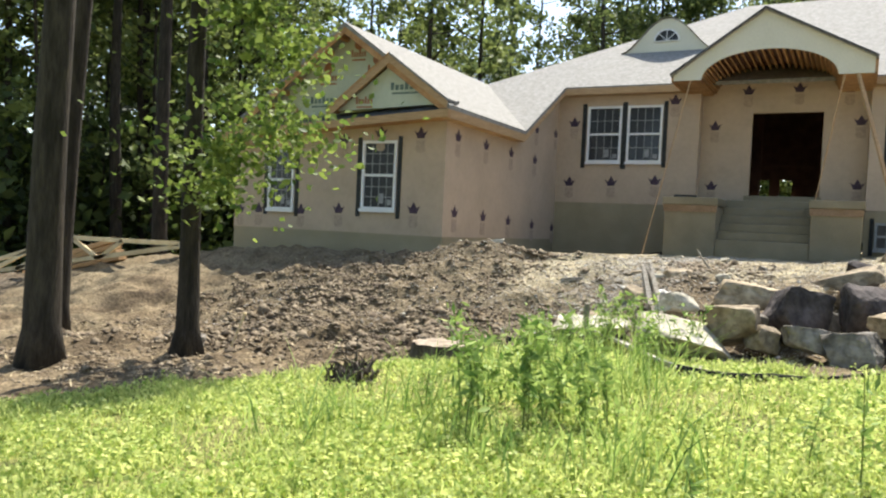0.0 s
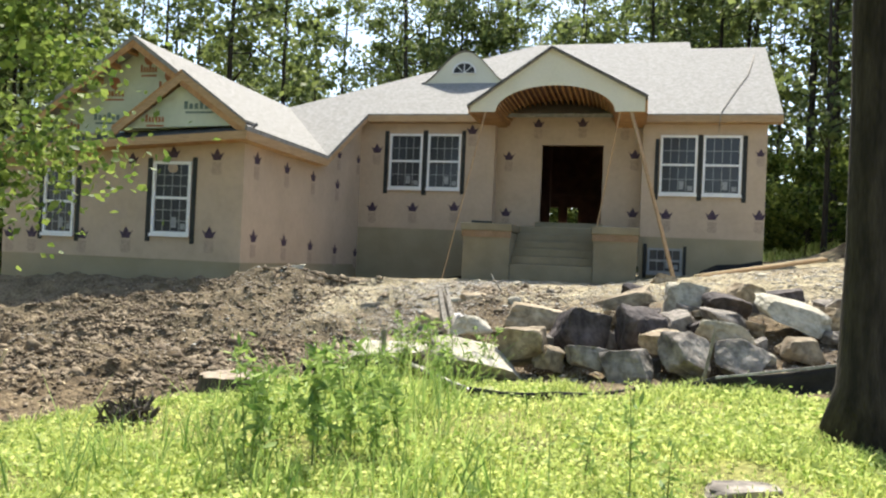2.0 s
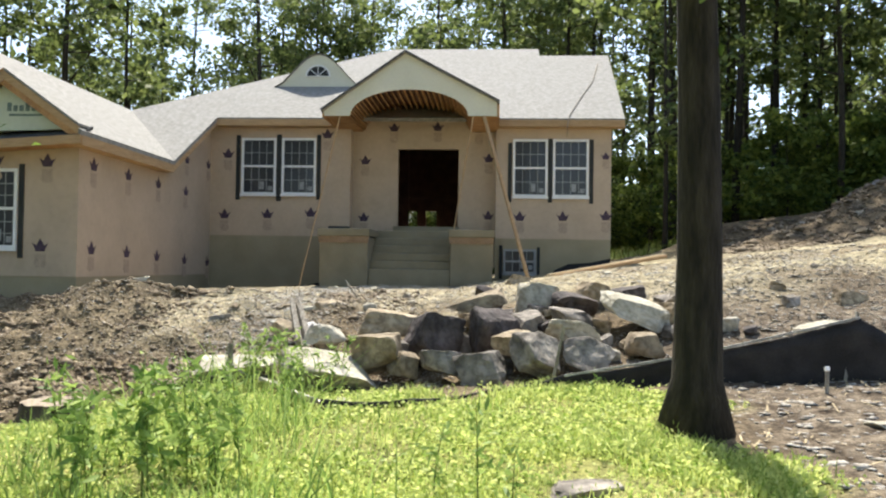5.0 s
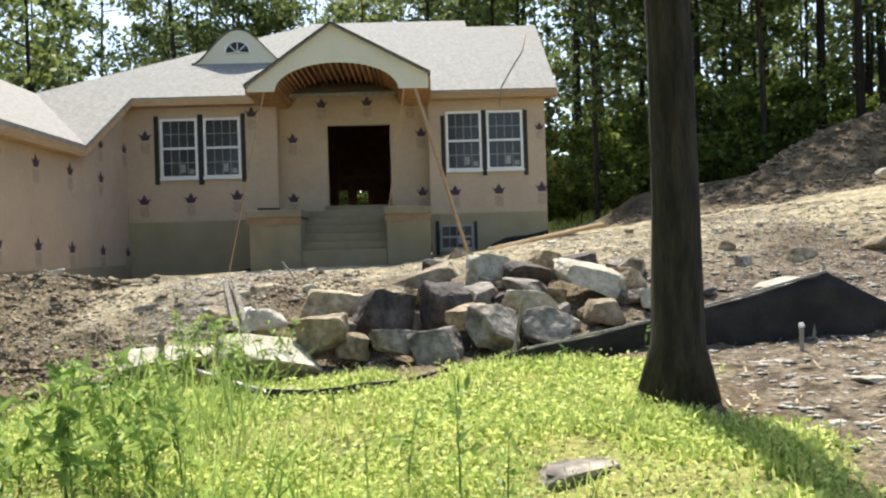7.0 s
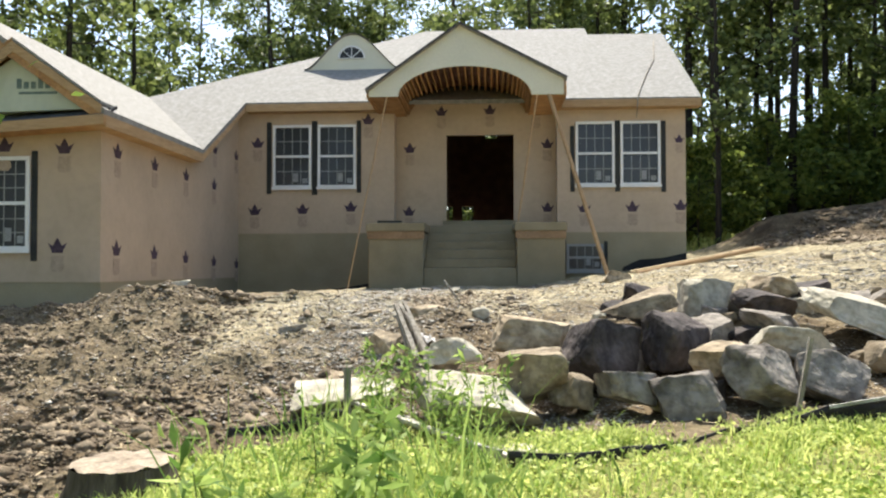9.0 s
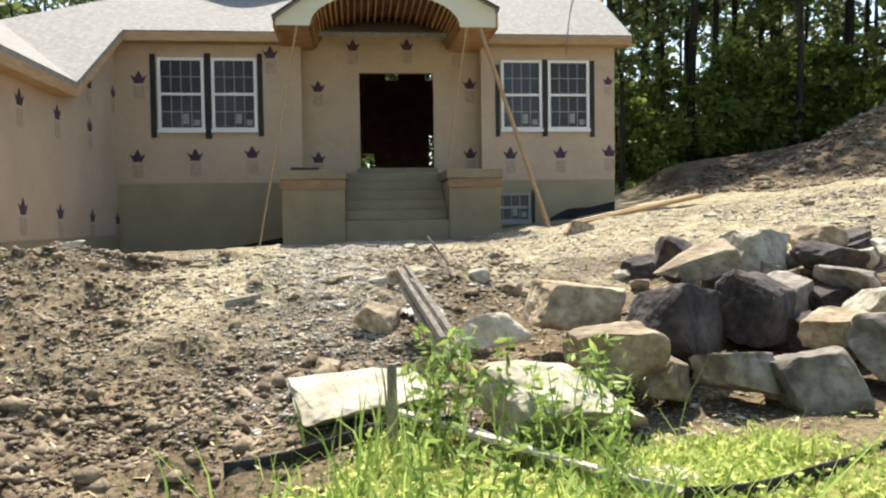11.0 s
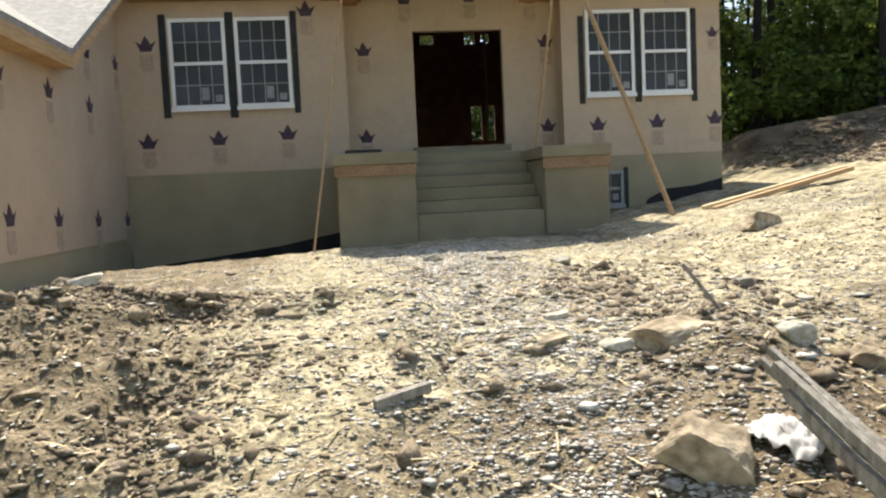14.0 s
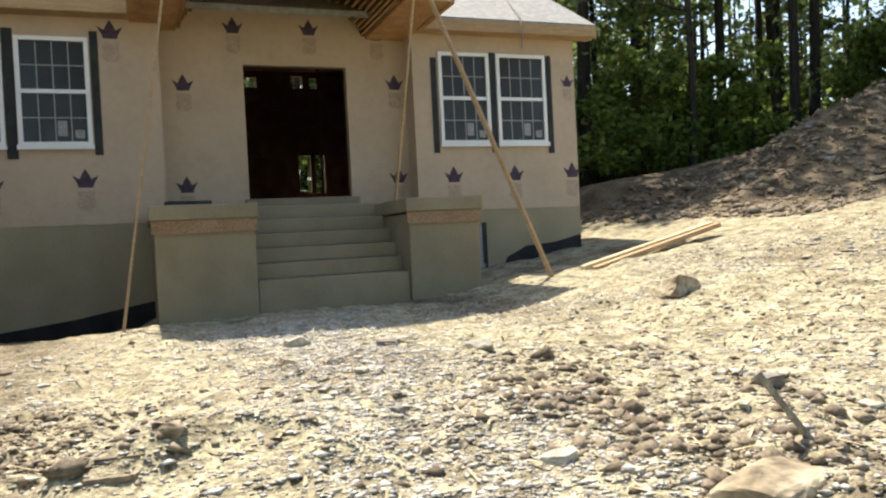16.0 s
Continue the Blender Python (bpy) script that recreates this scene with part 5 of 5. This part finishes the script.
fence_run("fabric", [(-0.8, -13.55, gl(-0.8, -13.55), on_land(-0.8, -13.55) + 0.07), (-0.1, -13.28, gl(-0.1, -13.28), on_land(-0.1, -13.28) + 0.12), (0.4, -13.1, gl(0.4, -13.1), on_land(0.4, -13.1) + 0.1)], FABRIC, "black woven fabric slumped by a stake")
top = bmesh.new()
tops = [(1.2, -14.36, -0.855), (2.6, -13.735, -0.835), (3.3, -13.635, -0.71), (4.45, -13.765, -0.475), (5.85, -13.915, -0.10)]
for a, b in zip(tops[2:-1], tops[3:]):
    bar(a, b, 0.016, 0.02, top)
part("top_hem", top, FABRIC_LIT, fence, "pale sunlit hem")
for x, y, z in ((3.32, -13.3, -0.28), (5.85, -13.86, -0.06), (4.45, -13.7, -0.42)):
    part("stake", bar((x - 0.12, y, on_land(x, y) - 0.1), (x, y, z), 0.03, 0.03, up=(0, 1, 0)), OLD_WOOD, fence, "thin wooden stake")


def stake(x, y, top_z, w, label, lean=0.0, mat_=OLD_WOOD):
    return board("marker_stake", (x, y, on_land(x, y) - 0.08), (x + lean, y, top_z), w, w * 0.6, mat_, label, "stake", up=(0, 1, 0))


# no real board: a pale strip added for the sunlit hem of the fabric
board("lath", (-0.12, -12.92, on_land(-0.12, -12.92) + 0.11), (1.16, -14.30, on_land(1.16, -14.30) + 0.07), 0.045, 0.025, CHIP, "long pale strip for the sunlit hem along the silt fence", "board")
stake(5.31, -14.54, -0.50, 0.03, "thin dark marker stake in the dirt")
board("stake_cap", (5.31, -14.55, -0.50), (5.31, -14.53, -0.47), 0.035, 0.03, WHITE, "white cap on a thin marker stake", "cap")
stake(0.02, -13.36, -0.50, 0.05, "short wooden stake beside the pale slab")
board("stick", (0.75, -10.0, on_land(0.75, -10.0) - 0.03), (0.52, -9.95, on_land(0.75, -10) + 0.28), 0.02, 0.022, OLD_WOOD, "dead stick standing in the dirt", "stick")
board("stick", (-1.28, -10.47, on_land(-1.2, -10.5) + 0.03), (-1.0, -10.35, on_land(-1.1, -10.4) + 0.04), 0.055, 0.05, OLD_WOOD, "broken branch lying on gravel", "stick")
board("stick", (-3.75, -14.6, on_land(-3.75, -14.6)), (-3.62, -14.5, on_land(-3.75, -14.6) + 0.45), 0.05, 0.03, SUNLIT_WOOD, "pale split stick leaning by a tree", "stick")


def old_timber(a, b, w, h, seed):
    """A split, weathered post with ragged ends and long cracks."""
    rng = random.Random(seed)
    t = tagged(empty("weathered_post", Vector(a)), "split grey weathered timber leaning on the bank", "post")
    a, b = Vector(a), Vector(b)
    for k in range(13):
        o = Vector((rng.uniform(-w, w) / 2, rng.uniform(-w, w) / 2, rng.uniform(-h, h) / 2))
        m = (a + b) / 2 + o * 0.9 + Vector((rng.uniform(-0.012, 0.012), 0, rng.uniform(-0.012, 0.012)))
        p0, p1 = a + o + (b - a) * rng.uniform(-0.04, 0.14), b + o * 0.8 + (b - a) * rng.uniform(-0.25, 0.05)
        q = rng.uniform(0.12, 0.30)
        bm = bar(p0, m, w * q, h * q)
        bar(m, p1, w * q * 0.85, h * q * 0.85, bm)
        part("splinter", bm, OLD_WOOD, t)
    return t


old_timber((0.48, -12.22, -0.68), (0.17, -11.48, -0.16), 0.16, 0.15, 3)


def tree_stump(x, y, r, h, seed, label):
    s = tagged(empty("tree_stump", (x, y, on_land(x, y))), label, "stump")
    bm = bmesh.new()
    n, rows = 28, []
    z0 = on_land(x, y)
    for q, (dz, k) in enumerate(((-0.15, 1.25), (0.02, 1.12), (h * 0.5, 1.0), (h, 0.97))):
        rows.append([bm.verts.new((x + r * k * math.cos(a) * (1 + 0.07 * noise.noise(Vector((math.cos(a) * 2, math.sin(a) * 2, seed + q * 0.3)))), y + r * k * math.sin(a), z0 + dz)) for a in [2 * math.pi * i / n for i in range(n)]])
    for q in range(3):
        for i in range(n):
            bm.faces.new((rows[q][i], rows[q][(i + 1) % n], rows[q + 1][(i + 1) % n], rows[q + 1][i]))
    part("bark", bm, BARK, s, smooth=True)
    cut = bmesh.new()
    c = cut.verts.new((x, y, z0 + h + 0.012))
    ringv = [cut.verts.new((x + r * 0.96 * math.cos(2 * math.pi * i / n), y + r * 0.96 * math.sin(2 * math.pi * i / n), z0 + h + 0.004 + 0.03 * noise.noise(Vector((i * 0.7, seed, 0))))) for i in range(n)]
    for i in range(n):
        cut.faces.new((c, ringv[i], ringv[(i + 1) % n]))
    part("cut_face", cut, STUMP_TOP, s, "pale sawn face")
    return s


tree_stump(-1.06, -14.58, 0.29, 0.175, 2, "broad low tree stump with pale sawn top")
rc = random.Random(77)
rx, ry = -1.2, -15.9
rz = on_land(rx, ry)
roots = []
for k in range(90):
    b = Vector((rx + rc.gauss(0, 0.09), ry + rc.gauss(0, 0.09), rz + abs(rc.gauss(0.04, 0.05))))
    d = Vector((rc.gauss(0, 0.6), rc.gauss(0, 0.6), rc.uniform(-0.1, 1.0))).normalized() * rc.uniform(0.08, 0.24)
    bend = Vector((rc.gauss(0, 0.03), rc.gauss(0, 0.03), rc.gauss(0, 0.03)))
    roots.append([(b, rc.uniform(0.012, 0.035)), (b + d * 0.5 + bend, 0.012), (b + d, 0.004)])
tagged(part("root_clump", tubes(roots, 5), BARK), "dark ragged clump of dug-up roots in the grass", "roots")


# ---- trees ----
def make_tree(name, x, y, h, r, crown_from, crown_r, leaves, leaf, seed, bark, leafmat, label, lean=(0, 0), limbs=9, flare=1.7, low=None, sides=10, group="trees"):
    """A tapered trunk with root flare, limbs and a crown of separate leaves in clumps."""
    rng = np.random.default_rng(seed)
    z0 = on_land(x, y) - 0.15
    t = tagged(empty(name, (x, y, z0)), label, "tree", group)
    trunk = []
    for q in np.linspace(0, 1, 12) ** 1.4:
        k = 1 - 0.8 * q + (flare - 1) * math.exp(-q * h / 0.22)
        trunk.append(((x + lean[0] * q * h + 0.08 * h / 12 * math.sin(q * 7 + seed), y + lean[1] * q * h + 0.06 * math.cos(q * 5 + seed), z0 + q * h), max(r * k, 0.015)))
    paths, clumps = [trunk], []
    for k in range(limbs):
        q = crown_from + (0.97 - crown_from) * (k + rng.uniform(0, 0.8)) / limbs
        i = min(int(np.searchsorted([p[0][2] for p in trunk], z0 + q * h)), len(trunk) - 1)
        i0 = max(i - 1, 0)
        za, zb = trunk[i0][0][2], trunk[i][0][2]
        f = (z0 + q * h - za) / max(zb - za, 1e-3)
        b = np.array(trunk[i0][0]) * (1 - f) + np.array(trunk[i][0]) * f
        a = k * 2.4 + rng.uniform(-0.5, 0.5)
        ln = crown_r * rng.uniform(0.6, 1.1) * (1 - 0.5 * max(q - 0.6, 0) / 0.4)
        rise = rng.uniform(0.15, 0.75)
        pts = [b + np.array([math.cos(a) * ln * s, math.sin(a) * ln * s, ln * rise * s ** 1.3]) for s in (0, 0.35, 0.7, 1)]
        rr = max(r * (1 - 0.8 * q) * 0.5, 0.02)
        paths.append([(p, rr * s) for p, s in zip(pts, (1, 0.7, 0.45, 0.15))])
        for s in (0.5, 0.75, 0.95, 1.05):
            clumps.append(b + (pts[-1] - b) * s + rng.normal(0, 0.12 * crown_r, 3))
            if s > 0.6:
                twig = pts[-1] * s + b * (1 - s)
                paths.append([(twig, rr * 0.3), (clumps[-1], rr * 0.1)])
    part("trunk", tubes(paths, sides), bark, t, smooth=True)
    clumps = np.array(clumps + (low or []))
    which = rng.integers(0, len(clumps), leaves)
    spread = np.abs(rng.normal(0.20, 0.08, len(clumps)))[which][:, None] * crown_r * 0.75
    pts = clumps[which] + rng.normal(0, 1, (leaves, 3)) * spread * np.array([1, 1, 0.6])
    v, f = leaf_cards(pts, leaf, rng, 0.03, 1.5, 0.3)
    ob = new("crown", cheap_mesh("crown", v, f, leafmat))
    ob.parent = t
    ob.location = -t.location
    return t


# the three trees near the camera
make_tree("tree", 3.96, -15.45, 15.0, 0.165, 0.55, 3.0, 7000, 0.10, 1, SHADED_BARK, LEAF_LIT, "tall tree with shade-dark trunk and flared roots by the lawn", (0.002, 0.004), 11, 1.9, [np.array((3.8, -15.9, 2.75)), np.array((3.5, -16.1, 2.95)), np.array((4.4, -16.0, 2.8))], 16, "near trees")
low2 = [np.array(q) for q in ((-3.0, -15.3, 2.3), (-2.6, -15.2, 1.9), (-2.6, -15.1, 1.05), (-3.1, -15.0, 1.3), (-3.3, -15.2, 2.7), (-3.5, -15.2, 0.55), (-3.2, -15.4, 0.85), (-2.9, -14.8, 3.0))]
make_tree("tree", -4.0, -15.05, 13.0, 0.118, 0.55, 2.0, 13000, 0.062, 2, SHADED_BARK, LEAF_LIT, "slim tree with low sunlit yellow-green leaves", (0.045, 0.0), 12, 2.0, low2 * 2, 14, "near trees")
make_tree("tree", -4.86, -16.1, 16.0, 0.18, 0.5, 3.0, 7000, 0.11, 3, SHADED_BARK, LEAF_WOOD, "thick tree with shade-dark bark beside the dirt bank", (0.055, 0.0), 10, 1.6, None, 16, "near trees")

make_tree("tree", -6.6, -14.6, 16.0, 0.13, 0.5, 3.0, 6000, 0.11, 4, SHADED_BARK, LEAF_WOOD, "slender tree with shade-dark bark behind the thick one", (0.04, 0.0), 10, 1.5, None, 12, "near trees")

# the wood: a few tall trees built once and copied
kinds = []
for k, (h, r, cf, cr, n) in enumerate(((19, 0.19, 0.36, 3.2, 2400), (22, 0.23, 0.44, 3.6, 2600), (17, 0.14, 0.32, 2.6, 2000), (21, 0.17, 0.5, 3.0, 2100), (15, 0.11, 0.24, 2.4, 2000))):
    kinds.append(make_tree("tree", 14.0 + 5.5 * k, 24.0 + 3 * (k % 2), h, r, cf, cr, n, 0.21, 20 + k, SHADED_BARK, LEAF_WOOD, "tall thin woodland tree behind the house", (0.01 * math.sin(k * 3), 0.0), 13, 1.3, None, 7, "woodland"))
sap = make_tree("sapling", 11.0, 17.0, 4.2, 0.04, 0.12, 1.5, 2400, 0.15, 40, SHADED_BARK, LEAF_SHRUB, "leafy green sapling at the wood's edge", (0.03, 0), 9, 1.2, None, 5, "undergrowth")
fr = random.Random(9)
spots = []
for _ in range(4000):
    if len(spots) >= 105:
        break
    a = fr.uniform(-78, 66)
    d = fr.uniform(0, 1) ** 0.8
    dist = 33 + 40 * d
    x, y = 1.0 + dist * math.sin(radians(a)), -20 + dist * math.cos(radians(a))
    if -14 < x < 9 and y < 20 or (7 < x < 19 and y < 8) or (x < -12 and y < -11):
        continue
    if any((x - q) ** 2 + (y - w) ** 2 < 5.0 for q, w in spots):
        continue
    spots.append((x, y))
spots += [(-25, -3.5), (-27, -7), (-24.5, 2), (-28, 1), (-15, 10), (-19, 11), (-23, 9), (-13.5, 12), (-29, -3), (-26, 5), (-31, -9), (9.2, 9.5), (10.6, 14.5), (13.6, 16.5), (16.8, 13.8), (19.5, 12.0), (11.8, 19.5), (15.2, 21.0), (21.5, 9.5), (23.5, 13.0), (18.0, 18.5), (12.2, 10.2), (15.5, 9.0), (18.5, 7.5), (20, 3.5), (22, -1), (24, 4)]
for k in range(26):
    spots.append((-38 + 24 * fr.random(), -8 + 26 * fr.random()))
for k in range(16):
    spots.append((-15 + 1.6 * k + fr.uniform(-0.6, 0.6), fr.uniform(25, 36)))
for k in range(30):      # the wood goes on unseen behind the walker, added to dim the panes' reflections
    a, dist = radians(fr.uniform(100, 260)), fr.uniform(14, 34)
    spots.append((2.0 + dist * math.sin(a), -24.0 + dist * math.cos(a)))
for k, (x, y) in enumerate(spots):
    src = kinds[fr.choice((0, 2, 3, 4, 1))]
    t = copy_thing(src, pose(x, y, on_land(x, y) - 0.15, 0, 0, fr.uniform(0, 360)))
for k in range(130):
    a = fr.uniform(-75, 62) if k < 80 else fr.uniform(14, 50)
    dist = fr.uniform(31, 50)
    x, y = 1.0 + dist * math.sin(radians(a)), -20 + dist * math.cos(radians(a))
    if -13.0 < x < 7.5 and y < 12 or (7 < x < 21 and y < 6.5) or (x < -12 and y < -9):
        continue
    t = copy_thing(sap, pose(x, y, on_land(x, y) - 0.1, 0, 0, fr.uniform(0, 360)))

# thickets between the trunks
u_rng = np.random.default_rng(55)
ua, ud = np.radians(u_rng.uniform(-88, 72, 1500)), u_rng.uniform(38, 62, 1500)
ux, uy = 1.0 + ud * np.sin(ua), -20 + ud * np.cos(ua)
ok = ~((ux > -15) & (ux < 9) & (uy < 17)) & ~((ux > 8) & (ux < 22) & (uy < 9)) & ~((ux < -12) & (uy < -9))
ux, uy = np.append(ux[ok], u_rng.uniform(-36, -20, 520)), np.append(uy[ok], u_rng.uniform(-8, 12, 520))
uz = land(ux, uy, False)
uc = np.repeat(np.stack([ux, uy, uz], 1), 26, 0)
uc = uc + np.stack([u_rng.normal(0, 0.9, len(uc)), u_rng.normal(0, 0.9, len(uc)), np.where(uc[:, 0] < -16, 6.5, 2.9) * u_rng.beta(1.2, 1.8, len(uc))], 1)
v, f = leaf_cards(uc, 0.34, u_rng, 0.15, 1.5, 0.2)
tagged(new("thicket", cheap_mesh("thicket", v, f, LEAF_SHADED)), "shade-dark leafy thicket between the trunks of the wood", "bushes", kind="stuff")

# deeper wood that nobody could count
far_pts, far_tr = [], []
d_rng = np.random.default_rng(77)
for k in range(190):
    a = d_rng.uniform(-82, 72)
    dist = d_rng.uniform(62, 95)
    x, y = 1.0 + dist * math.sin(radians(a)), -20 + dist * math.cos(radians(a))
    z = on_land(x, y)
    h = d_rng.uniform(16, 25)
    far_tr.append([((x, y, z), 0.22), ((x + 0.2, y, z + h * 0.6), 0.13), ((x + 0.3, y, z + h), 0.03)])
    n, top = (250, 0.95) if -24 < a < 12 else (260, 0.95)
    c = np.stack([d_rng.normal(x, 2.3, n), d_rng.normal(y, 2.3, n), z + h * (0.05 + top * d_rng.beta(1.0, 1.9, n))], 1)
    far_pts.append(c)
v, f = tubes(far_tr, 5)
tagged(new("far_trunks", mesh_from("far_trunks", v, f, SHADED_BARK)), "shade-dark trunks deep in the wood", "trees", kind="stuff")
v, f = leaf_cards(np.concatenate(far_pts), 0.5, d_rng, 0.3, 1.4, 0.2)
tagged(new("far_foliage", cheap_mesh("far_foliage", v, f, LEAF_SHADED)), "green foliage deep in the wood", "trees", kind="stuff")
